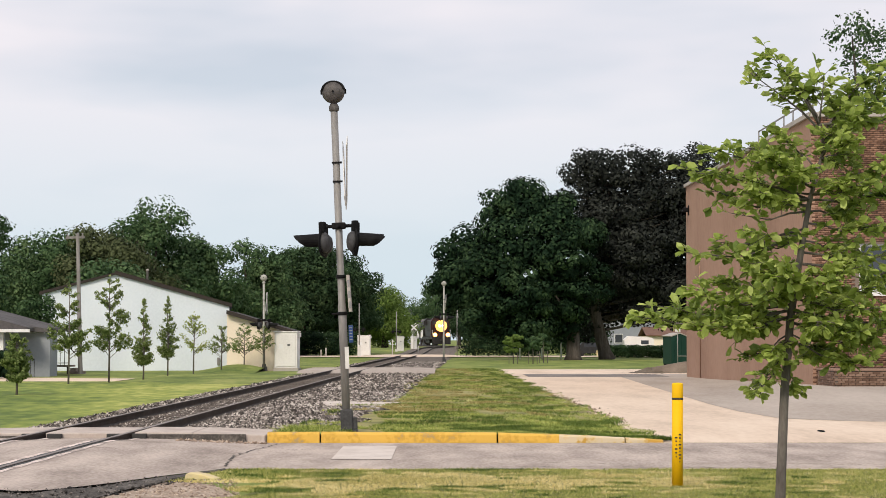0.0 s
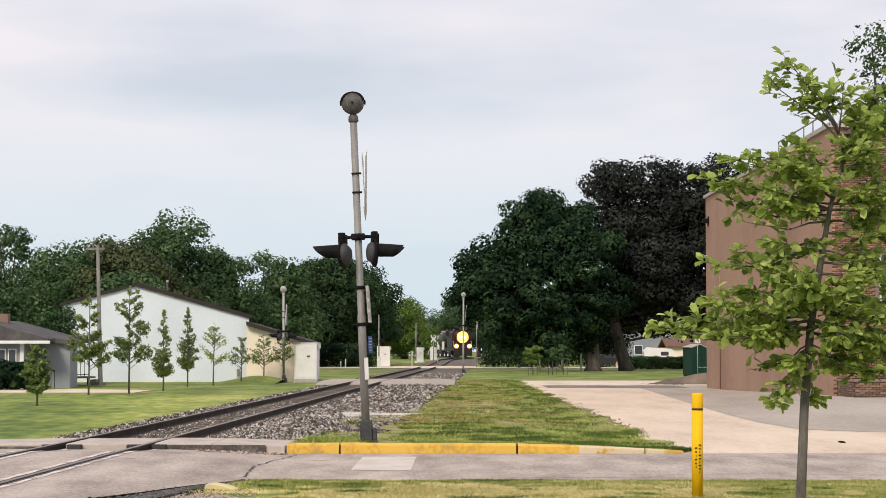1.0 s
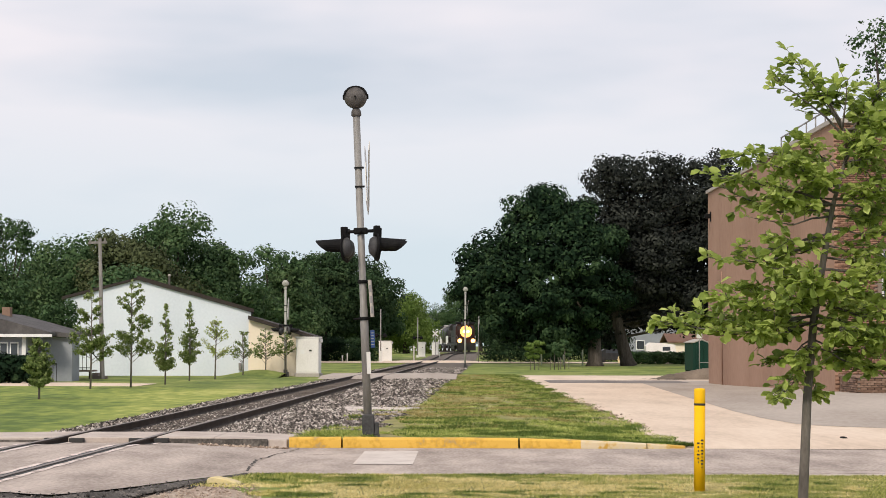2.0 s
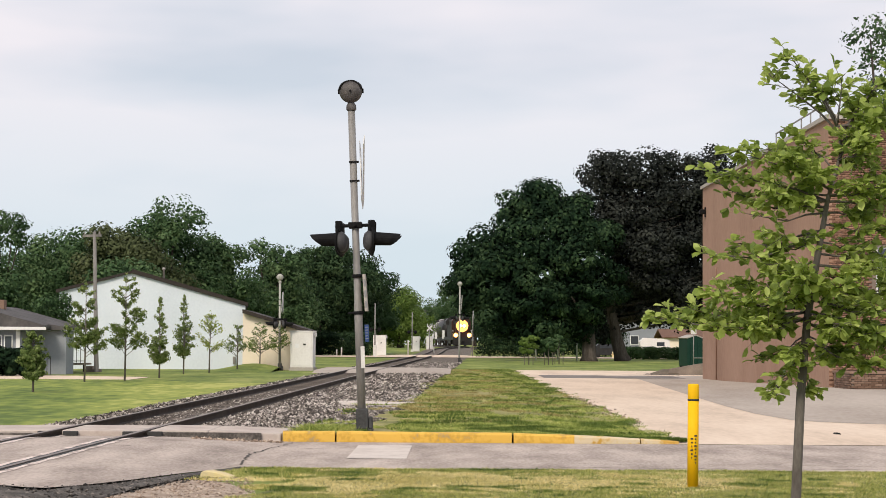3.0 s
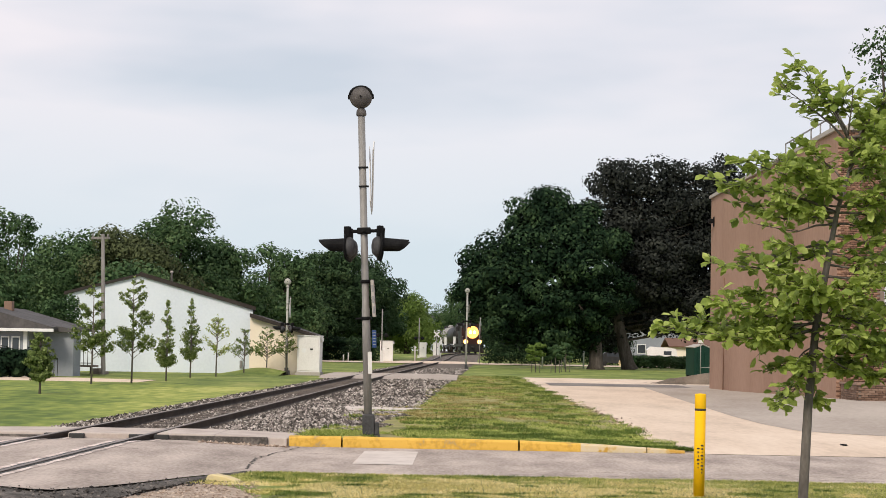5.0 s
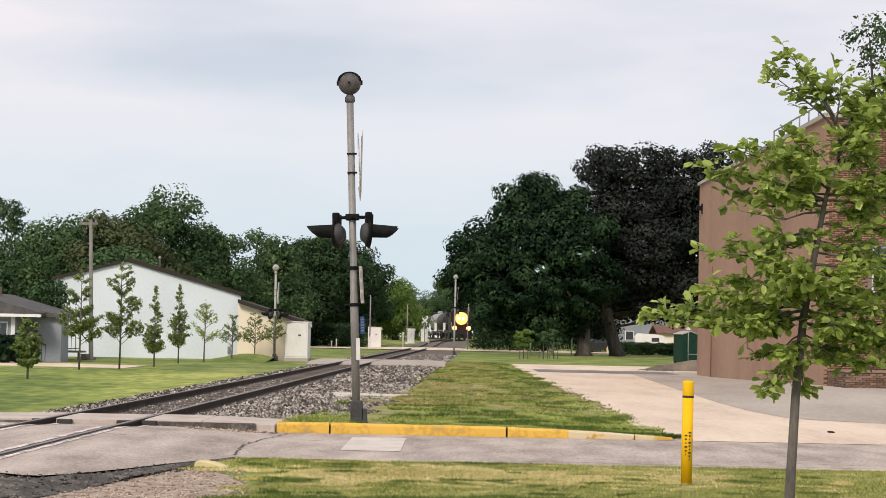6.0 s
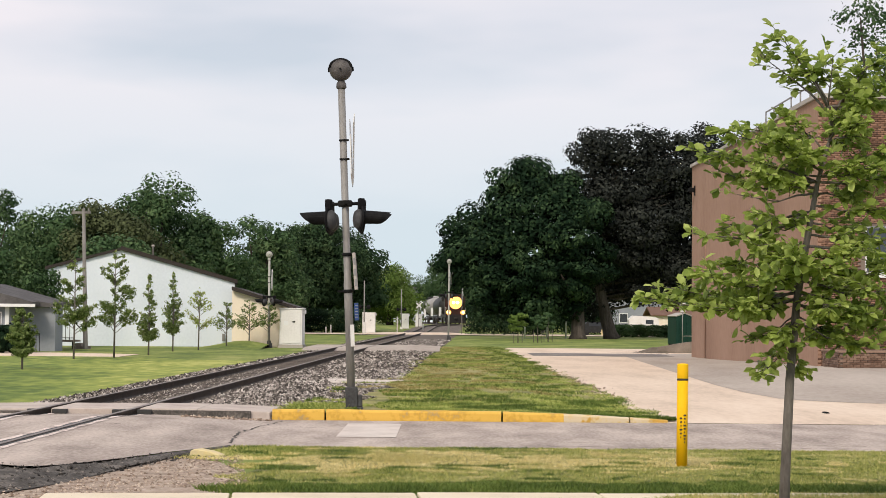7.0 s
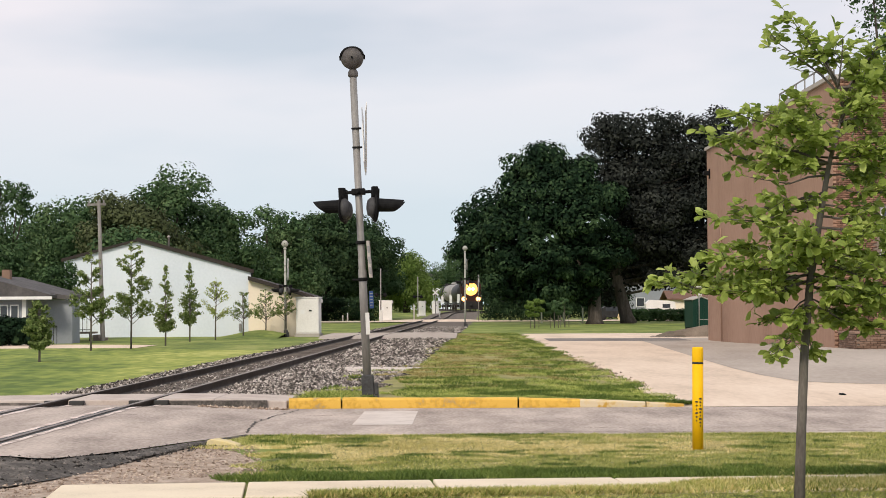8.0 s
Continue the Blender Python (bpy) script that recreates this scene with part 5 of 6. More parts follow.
def plain_house(x0, x1, y, z, wall_h, roof_h, depth, wall, roof, label, windows):
    ob = base("house", 0, y, z, label=label, category="house", group="far houses")
    part("wall", box(x0, x1, 0, depth, -0.3, wall_h), wall, ob)
    part("roof", prism([(-0.4, wall_h), (depth / 2, wall_h + roof_h), (depth + 0.4, wall_h), (depth + 0.4, wall_h + 0.12), (depth / 2, wall_h + roof_h + 0.14), (-0.4, wall_h + 0.12)], x0 - 0.3, x1 + 0.3, axis="x"), roof, ob)
    for x in windows:
        w = part("window", box(x - 0.5, x + 0.5, -0.06, -0.002, 0.9, 2.0, 0.01), TRIM_WHITE, ob)
        part("pane", box(x - 0.43, x + 0.43, -0.07, -0.062, 0.97, 1.93), GLASS_DARK, w)


plain_house(18.6, 25.4, 232, 0.4, 3.9, 1.4, 8, GREY_SIDING, ROOF_GREY, "pale grey house beyond the camper", (20.6, 23.6))
plain_house(22.4, 33, 216, 0.2, 1.9, 0.9, 8, CREAM, ROOF_RUST, "low cream house with a rust-brown roof behind the container", (25, 28))
plain_house(-15, -2.6, 455, 0.5, 4.4, 0.5, 14, WHITE_SIDING, TRIM_WHITE, "white flat-roofed building far down the line", (-6, -4))
plain_house(-9, -0.2, 500, 0.5, 8.2, 0.9, 14, GREY_SIDING, ROOF_GREY, "large grey building far beyond the train", (-6, -3))


def paling(x, y, h, label="pale short post under the trees"):
    ob = part("post", lathe([(0.07, -0.1), (0.07, h - 0.1), (0.08, h - 0.08), (0.05, h)], 10), SIGN_WHITE)
    ob.location = (x, y, float(land(x, y)))
    tagged(ob, label, "post", "pale posts")


for x, y, h in ((10.5, 176, 1.5), (8.9, 178, 1.5), (7.0, 180, 1.4), (-5.2, 204, 1.7), (-2.9, 232, 0.8), (-12.0, 203, 0.9), (-12.5, 203, 0.7)):
    paling(x, y, h)


def crossbuck_post(x, y, h, rz, label):
    ob = base("crossbuck_post", x, y, float(land(x, y)), rz, label, "railway sign", "far crossbucks")
    part("post", tube([(0, 0, -0.1), (0, 0, h)], [0.05, 0.05], 8), GALV, ob)
    for s in (-1, 1):
        bl = part("blade", box(-0.48, 0.48, -0.07, -0.055, -0.09, 0.09, 0.003), SIGN_WHITE, ob)
        bl.matrix_basis = pose(0, -0.02 * s, h - 0.45, 0, 45 * s, 0)
    return ob


crossbuck_post(-3.83, 261, 3.3, 0, "far white crossbuck sign on a post")
crossbuck_post(1.4, 197, 4.7, 82, "grey post with a crossbuck seen on edge")


def plain_mast(x, y, h, label, lamp=0.5):
    ob = base("signal_mast", x, y, float(land(x, y)), label=label, category="railway signal", group="far masts")
    part("pole", tube([(0, 0, -0.1), (0, 0, h)], [0.07, 0.06], 10), GALV, ob)
    part("cross_arm", tube([(-0.5, 0, h * lamp), (0.5, 0, h * lamp)], [0.05, 0.05], 8), DARK_METAL, ob)
    for s in (-0.42, 0.42):
        part("lamp_head", turned(lathe([(0.05, -0.2), (0.2, -0.1), (0.2, 0.1), (0.05, 0.2)], 14), pose(s, 0, h * lamp - 0.05, 0, 90, 0)), DARK_METAL, ob)
    part("foot", box(-0.16, 0.16, -0.16, 0.16, -0.1, 1.2 if h > 5 else 0.3, 0.02), SIGN_WHITE, ob)


plain_mast(-8.25, 195, 5.3, "thin grey signal mast by the far cabinet", 0.52)
plain_mast(-5.72, 243, 4.9, "thin grey signal mast with a pale base", 0.5)
_b = prism([(-1.05, -1.2), (-0.6, -1.5), (0.3, -1.35), (1.0, -1.5), (1.1, 0.6), (0.85, 1.4), (-0.2, 1.3), (-0.95, 1.45)], -0.05, 0.09)
bmesh.ops.bevel(_b, geom=_b.edges[:], offset=0.015, segments=1, affect="EDGES")
slab = part("old_slab", turned(_b, pose(0, 0, 0, 90, 0, 0)), PATCH_MAT)
slab.matrix_basis = pose(-2.1, 51.8, -0.005, 0, 1, 4)
tagged(slab, "old pale concrete slab lying in the gravel", "concrete slab")
cabinet(-5.33, 245, 1.0, 0.8, 1.9, 0, "narrow white cabinet by the far mast")

# ---- small trees under the maples ----
for x, y, h, w, n, sd in ((5.0, 141, 2.1, 1.5, 2200, 1), (6.45, 142, 2.0, 1.4, 1800, 2), (7.4, 146, 2.3, 1.2, 1000, 3)):
    rng = np.random.default_rng(600 + sd)
    ob = base("sapling", x, y, 0, label="bushy staked sapling on the far lawn", category="tree", group="saplings on the far lawn")
    bm = tube([(0, 0, -0.1), (0, 0, h * 0.9)], [0.045, 0.015], 7)
    for s in (-0.3, 0.3):
        add_tube(bm, [(s, 0, -0.1), (s, 0, 0.9)], [0.025, 0.025], 5)
    part("trunk", bm, BARK, ob)
    cs = np.stack([rng.normal(size=26) * w * 0.24, rng.normal(size=26) * w * 0.24, h * (0.45 + 0.5 * rng.random(26))], -1)
    part("crown", leaf_cloud("crown", cs, np.full(26, w * 0.16), n, 0.16, LEAF_BRIGHT if sd < 2 else LEAF_MID, rng, shell=0.3), None, ob)

# tree behind the brick building, and a far wood to close the view
tree("tree", 21.6, 99, 18.2, 0.4, [(0.4, 0, 15.6, 2.2, 0.9), (-1.0, 0, 17.0, 1.3, 0.8), (1.6, 0, 13.6, 2.6, 0.9), (-0.2, 0, 12.4, 2.2, 0.8), (3.2, 0, 16, 2, 0.8)], 0.20, 5600, LEAF_MID, DARK_BARK, "airy tall tree rising behind the building", 51, clump=0.5)


def far_wood():
    rng = np.random.default_rng(77)
    n = 420
    xs = np.concatenate([rng.uniform(-230, -24, 240), rng.uniform(5, 150, 180)])
    ys = np.concatenate([rng.uniform(225, 300, 240), rng.uniform(245, 320, 180)])
    cs = np.stack([xs, ys, land(xs, ys) + rng.random(n) * 7.5], -1)
    ob = new("far_wood", leaf_cloud("far_wood", cs, 2.4 + 1.6 * rng.random(n), 60000, 0.9, LEAF_MID, rng))
    tagged(ob, "distant green wood closing the view", "wood", kind="stuff")


far_wood()

# ---- the young tree before the viewer ----


def leaves_mesh(name, pts, dirs, size, mat, rng):
    """Obovate leaves, each a small bent blade of six corners."""
    pts, dirs = np.asarray(pts), np.asarray(dirs)
    n = len(pts)
    a = dirs / np.linalg.norm(dirs, axis=1)[:, None]
    up = np.array([0, 0, 1.0]) + rng.normal(size=(n, 3)) * 0.55
    b = np.cross(a, up)
    b /= np.linalg.norm(b, axis=1)[:, None]
    c = np.cross(b, a)
    L = size * (0.65 + 0.6 * rng.random(n))[:, None]
    W = L * (0.26 + 0.06 * rng.random(n))[:, None]
    stem = pts
    q = [stem, stem + a * L * 0.33 + b * W * 0.85 + c * W * 0.22, stem + a * L * 0.74 + b * W * 0.92 + c * W * 0.24, stem + a * L * 0.98 - c * L * 0.08,
         stem + a * L * 0.74 - b * W * 0.92 + c * W * 0.24, stem + a * L * 0.33 - b * W * 0.85 + c * W * 0.22, stem + a * L * 0.55]
    co = np.stack(q, 1).reshape(-1, 3)
    k = np.arange(n) * 7
    tris = np.concatenate([np.stack(t, -1) for t in ((k, k + 1, k + 6), (k + 1, k + 2, k + 6), (k + 2, k + 3, k + 6), (k + 3, k + 4, k + 6), (k + 4, k + 5, k + 6), (k + 5, k, k + 6))])
    me = indexed(name, co, tris, mat)
    me.polygons.foreach_set("use_smooth", [True] * len(me.polygons))
    return me


def street_tree():
    rng = np.random.default_rng(21)
    ob = base("street_tree", 2.87, 17.0, 0.0, label="young street tree with fresh green leaves on thin limbs", category="tree")
    stem = [(0.0, 0, -0.1), (0.02, 0, 0.5), (0.06, 0.01, 1.3), (0.12, 0.02, 1.95), (0.20, 0.0, 2.45), (0.29, 0, 2.95), (0.42, 0.02, 3.40), (0.36, 0, 3.68), (0.16, 0, 4.02)]
    rad = [0.05, 0.043, 0.038, 0.034, 0.028, 0.021, 0.013, 0.008, 0.004]
    bm = tube(stem, rad, 12)

    def on_stem(z):
        return Vector([float(np.interp(z, [p[2] for p in stem], [p[i] for p in stem])) for i in range(3)])

    # height on the stem, tip (dx, dy, z), leafiness: tiers of level limbs with gaps between
    limbs = [(3.55, (-0.21, 0.05, 4.06), 14), (3.6, (-0.06, -0.1, 4.21), 14), (3.6, (0.12, 0.15, 4.12), 10), (3.55, (0.22, 0.1, 3.92), 10), (3.6, (0.42, 0.0, 4.05), 10),
             (3.4, (0.62, 0.25, 3.86), 22), (3.4, (0.78, -0.2, 3.72), 26), (3.45, (0.95, 0.1, 3.92), 22), (3.3, (0.58, -0.25, 3.62), 24), (3.5, (0.90, 0.2, 4.15), 12),
             (2.95, (-0.71, 0.1, 3.20), 30), (3.05, (-0.53, -0.2, 3.36), 26), (2.9, (-0.55, 0.3, 3.08), 26), (2.95, (-0.29, -0.35, 3.02), 26), (3.15, (-0.21, 0.2, 3.42), 26), (3.0, (-0.09, 0.4, 3.10), 26), (3.1, (-0.12, -0.4, 3.28), 24), (3.2, (0.06, 0.1, 3.52), 18), (2.95, (-0.05, 0.4, 2.98), 22), (3.1, (0.10, -0.45, 3.15), 22),
             (3.2, (0.70, 0.2, 3.40), 26), (3.1, (0.95, -0.2, 3.26), 28), (3.0, (0.62, -0.4, 3.06), 26), (2.95, (1.05, 0.15, 3.02), 26), (2.85, (0.72, 0.35, 2.92), 22), (3.3, (0.55, -0.45, 3.42), 20),
             (2.62, (-0.80, 0.0, 2.50), 15), (2.7, (-0.53, 0.25, 2.60), 13), (2.65, (-0.23, -0.3, 2.66), 14), (2.85, (-0.37, 0.1, 2.84), 5), (2.6, (-0.14, 0.35, 2.58), 12),
             (2.75, (0.85, -0.15, 2.72), 20), (2.6, (0.68, 0.3, 2.58), 16), (2.5, (0.98, 0.0, 2.48), 22),
             (2.0, (-1.24, -0.05, 1.95), 30), (2.05, (-0.99, 0.25, 2.04), 28), (2.1, (-0.73, -0.2, 2.16), 28), (2.0, (-0.69, 0.3, 1.98), 26), (1.95, (-0.49, -0.35, 1.86), 26), (2.15, (-0.43, 0.2, 2.24), 24), (2.2, (-0.27, -0.3, 2.40), 26), (1.95, (-0.29, 0.35, 1.80), 22), (2.25, (-0.20, 0.3, 2.45), 22), (2.1, (-0.15, -0.45, 2.12), 26), (2.0, (-0.15, 0.45, 1.95), 22), (2.2, (0.02, -0.45, 2.30), 20),
             (1.8, (-0.21, 0.1, 1.60), 12), (1.7, (-0.17, -0.2, 1.40), 9), (1.65, (-0.08, 0.25, 1.36), 9), (1.75, (-0.12, -0.3, 1.62), 12), (1.6, (0.16, 0.15, 1.34), 7),
             (2.3, (0.62, -0.35, 2.36), 26), (2.2, (0.95, 0.1, 2.24), 28), (2.1, (0.55, 0.4, 2.10), 24), (2.1, (0.85, -0.3, 2.02), 28), (2.0, (1.10, 0.1, 1.94), 26), (1.9, (0.60, -0.4, 1.82), 26), (1.9, (0.90, 0.3, 1.72), 26), (1.8, (0.45, 0.2, 1.66), 20), (1.75, (0.70, -0.15, 1.54), 20), (2.25, (0.30, -0.5, 2.2), 20), (2.0, (0.35, -0.5, 1.9), 20),
             (3.0, (1.50, 0.0, 3.2), 24), (2.4, (1.60, 0.1, 2.5), 24), (1.95, (1.45, -0.1, 1.95), 22), (3.6, (1.30, 0.0, 3.8), 20)]
    pts, dirs = [], []
    for z0, tip, twigs in limbs:
        a, t = on_stem(z0), Vector(tip)
        span = (t - a).length
        mid = a.lerp(t, 0.5) + Vector((0, rng.normal() * 0.05, -0.10 * span if t.z < z0 + 0.25 else 0.04 * span))
        r0 = 0.006 + 0.007 * min(1.0, span)
        path = [a, a.lerp(mid, 0.5) + Vector((0, 0, 0.02)), mid, mid.lerp(t, 0.55), t]
        add_tube(bm, path, [r0, r0 * 0.8, r0 * 0.6, r0 * 0.4, 0.002], 6)
        twigs = int(twigs * (1.0 if tip[2] < 2.5 else 0.86))
        for k in range(twigs):
            s = 0.26 + 0.74 * (k + rng.random()) / twigs
            seg = min(3, int(s * 4))
            p = path[seg].lerp(path[seg + 1], s * 4 - seg)
            way = (t - a).normalized() * 0.5 + Vector(rng.normal(size=3) * np.array([0.7, 0.7, 0.28])) + Vector((0, 0, 0.12))
            way.normalize()
            ln = (0.08 + 0.20 * rng.random()) * (1.15 - 0.4 * s)
            e = p + way * ln
            add_tube(bm, [p, p.lerp(e, 0.5), e], [0.0035, 0.0028, 0.0015], 4)
            for j in range(int(rng.integers(5, 9))):
                f = 0.2 + 0.8 * rng.random()
                base_pt = p.lerp(e, f)
                d = way * 0.6 + Vector(rng.normal(size=3) * np.array([1, 1, 0.42]))
                d.z -= 0.12
                pts.append(tuple(base_pt))
                dirs.append(tuple(d))
    part("trunk", bm, BARK, ob, "slender grey-brown trunk and limbs")
    lv = part("foliage", leaves_mesh("foliage", pts, dirs, 0.099, LEAF_NEAR, rng), None, ob, "fresh green leaves")


street_tree()

# ---- grass blades ----
# ground colour darkened to paint the shade between the grass blades
TURF = material("shaded_thatch", [(0.06, 0.075, 0.02), (0.115, 0.125, 0.035), (0.22, 0.20, 0.085)], scale=1.2, fine=9, rough=0.95, bump=0.8, bump_size=0.03, spread=(0.36, 0.64))
drape("grass_strip", np.linspace(-2.1, 12, 60), np.linspace(0, 1, 12), lambda u, v: (u + 0.25 * np.sin(9 * v) * (u < -1.9), 14.8 + v * (near_edge(u) - 0.06 - 14.8)), lambda x, y: 0.0095 + 0 * x, TURF, "dense mown grass strip between pavement and road", "grass strip")


def blades(name, xs, ys, zs, height, mat, rng, label, width=0.012):
    n = len(xs)
    a = rng.random(n) * 6.283
    w = width * (0.7 + 0.6 * rng.random(n))
    h = height * (0.5 + 0.8 * rng.random(n))
    lean = rng.normal(size=(n, 2)) * 0.8 * h[:, None]
    p = np.stack([xs, ys, zs], -1)
    d = np.stack([np.cos(a) * w, np.sin(a) * w, 0 * a], -1)
    tip = p + np.stack([lean[:, 0], lean[:, 1], h], -1)
    me = fast_mesh(name, np.stack([p - d, p + d, tip], 1), 3, mat)
    ob = new(name, me)
    return tagged(ob, label, "grass", kind="stuff")


def clumpy(x, y, s):
    return np.array([noise.noise((a * s, b * s, 3.3)) for a, b in zip(x, y)])


def grass():
    rng = np.random.default_rng(4)
    # strip between pavement and road
    n = 250000
    x = rng.uniform(-3.6, 8.5, n)
    y = rng.uniform(15.0, 26.9, n)
    walk_mid = 18.72 + 0.087 * (x + 1)
    edge = near_edge(x)
    keep = (y < edge + 0.05) & ((np.abs(y - walk_mid) > 0.76))
    keep &= ~((x < -2.3 + 0.25 * np.sin(y * 4)) & (y > 18) & (y < 24.2))
    x, y = x[keep], y[keep]
    k = clumpy(x, y, 0.8)
    k2 = clumpy(x + 50, y, 2.6)
    dry = (0.9 * np.exp(-((x + 0.4) / 3.0) ** 2 - ((y - 24.0) / 1.5) ** 2) + 0.25 * np.exp(-((y - 23.5) / 1.8) ** 2) + 0.7 * k + 0.8 * k2 + 0.2 * rng.random(len(x))) > 0.66
    tall = 1 + 0.9 * np.exp(-((y - 20.0 - 0.087 * x) / 0.7) ** 2)
    lush = ~dry & ((1.1 * np.exp(-((y - 20.05 - 0.087 * x) / 0.75) ** 2) - 0.9 * k2 - 0.5 * k + 0.2 * rng.random(len(x))) > 0.50)
    plain = ~dry & ~lush
    blades("grass", x[plain], y[plain], 0 * x[plain], 0.032 * tall[plain], BLADE, rng, "green uneven grass strip by the pavement", 0.009)
    blades("lush_grass", x[lush], y[lush], 0 * x[lush], 0.036 * tall[lush], LUSH_BLADE, rng, "longer dark green grass along the pavement", 0.009)
    blades("dry_grass", x[dry], y[dry], 0 * x[dry], 0.030, DRY_BLADE, rng, "straw-coloured dry grass patch by the road", 0.009)
    # grass creeping over the pavement from the viewer's side
    n = 30000
    x = rng.uniform(-1.4, 8.5, n)
    m = 18.72 + 0.087 * (x + 1)
    top = np.interp(x, [-1.4, 0.5, 1.9, 2.3, 8.5], [-0.55, -0.4, -0.3, 0.35, 0.55]) + 0.12 * clumpy(x, m, 3.0)
    y = m - 0.8 + (top + 0.8) * rng.random(n)
    old = rng.random(n) < 0.35
    blades("grass", x[~old], y[~old], 0 * x[~old] + 0.02, 0.06, BLADE, rng, "green grass creeping over the pavement", 0.009)
    blades("dry_grass", x[old], y[old], 0 * x[old] + 0.02, 0.05, DRY_BLADE, rng, "dry grass creeping over the pavement", 0.009)
    # verge by the mast
    n = 190000
    y = 33.5 + 84 * rng.random(n) ** 1.8
    x = rng.uniform(-3.2, 4.2, n)
    k = clumpy(x, y, 0.45)
    lo = track_x(y) + 4.4 + 0.5 * (1 - smooth01(34, 42, y)) + 0.6 * k
    keep = ((x > lo) | ((x > lo - 1.3) & (clumpy(x, y + 30, 1.3) > 0.22))) & (x < drive_edge(y) + 0.12 + 0.25 * k)
    x, y, k = x[keep], y[keep], k[keep]
    bare = (np.abs(y - 40 - 1.5 * k) < 0.8 + 2 * k) & (x < 0.3 + 2 * k)
    x, y, k = x[~bare], y[~bare], k[~bare]
    k2 = clumpy(x + 20, y * 0.6, 1.9)
    thin = (k2 + 0.5 * k + 0.5 * rng.random(len(x)) - 0.9 * np.exp(-((y - 34.5) / 2.2) ** 2)) < 0.34
    x, y, k, k2 = x[thin], y[thin], k[thin], k2[thin]
    dry = (0.9 * k - 0.6 * k2 + 0.35 * rng.random(len(x)) + 0.35 * smooth01(38, 44, y) * (1 - smooth01(0.8, 2.6, x)) - 0.5 * np.exp(-((y - 34.5) / 2.0) ** 2)) > 0.62
    z = verge_z(x, y)
    lush = ~dry & ((1.1 * k2 + 0.7 * clumpy(x, y + 90, 0.8) + 0.3 * rng.random(len(x))) < -0.02)
    plain = ~dry & ~lush
    blades("grass", x[plain], y[plain], z[plain], 0.045, VERGE_BLADE, rng, "tufted green grass on the verge", 0.014)
    blades("lush_grass", x[lush], y[lush], z[lush], 0.065, LUSH_BLADE, rng, "dark green grass tufts on the verge", 0.014)
    blades("dry_grass", x[dry], y[dry], z[dry], 0.05, BROWN_BLADE, rng, "dry brownish grass on the verge", 0.014)
    # tuft beside the mast
    n = 2500
    x, y = rng.normal(-2.35, 0.28, n), rng.normal(34.7, 0.5, n)
    ok = y > 33.6
    blades("lush_grass", x[ok], y[ok], verge_z(x[ok], y[ok]) - 0.03, 0.12, VERGE_BLADE, rng, "green grass tuft beside the mast", 0.013)

BROWN_BLADE = material("withered_blades", [(0.20, 0.17, 0.06), (0.34, 0.285, 0.11), (0.50, 0.42, 0.19)], scale=0.8, fine=6, bump=0, island=0.4, spread=(0.3, 0.7), through=0.3)
LUSH_BLADE = material("lush_blades", [(0.045, 0.078, 0.014), (0.10, 0.155, 0.028), (0.19, 0.25, 0.055)], scale=1.2, fine=8, bump=0, island=0.4, through=0.25)
grass()

# ---- ballast stones ----


def stones(n, y0, y1, x0, x1, size, rng, height):
    y = y0 + (y1 - y0) * rng.random(n) ** 1.4
    u = rng.uniform(x0, x1, n)
    u = u[(np.abs(np.abs(u) - 0.7535) > 0.09)]
    y = y[: len(u)]
    x = track_x(y) + u
    z = track_z(y) - 0.2 + height(u) + 0.02
    m = len(x)
    s = size * (0.5 + 0.9 * rng.random(m))[:, None, None]
    octa = np.array([(1, 0, 0), (-1, 0, 0), (0, 1, 0), (0, -1, 0), (0, 0, 1), (0, 0, -1)], dtype=float)
    v = octa[None] * (0.6 + 0.7 * rng.random((m, 6, 1))) + rng.normal(size=(m, 6, 3)) * 0.22
    ang = rng.random(m) * 6.283
    ca, sa = np.cos(ang)[:, None], np.sin(ang)[:, None]
    v = np.stack([v[..., 0] * ca - v[..., 1] * sa, v[..., 0] * sa + v[..., 1] * ca, v[..., 2] * 0.75], -1) * s * 0.5
    co = v + np.stack([x, y, z], -1)[:, None]
    f = np.array([(0, 2, 4), (2, 1, 4), (1, 3, 4), (3, 0, 4), (2, 0, 5), (1, 2, 5), (3, 1, 5), (0, 3, 5)])
    return co.reshape(-1, 3), (np.arange(m)[:, None, None] * 6 + f[None]).reshape(-1, 3)


def ballast_stones():
    rng = np.random.default_rng(8)
    prof = lambda u: np.interp(u, [-2.5, -2.0, -1.5, -0.9, 0, 0.9, 1.6, 2.6, 3.6, 4.7], [-0.05, 0.0, 0.01, 0.0, 0.0, 0.0, 0.02, 0.03, 0.02, -0.05])
    for n, y0, y1, a, b, s in ((16000, 35.4, 62, 0.85, 4.4, 0.10), (3500, 35.4, 70, -2.3, -0.85, 0.09), (6500, 35.4, 66, -0.7, 0.7, 0.075), (11000, 60, 150, 0.9, 4.3, 0.13), (2500, 60, 150, -2.0, -0.85, 0.12)):
        co, fa = stones(n, y0, y1, a, b, s, rng, prof)
        ob = new("ballast_stones", indexed("ballast_stones", co, fa, STONE))
        tagged(ob, "loose angular grey ballast stones", "ballast", kind="stuff")


ballast_stones()



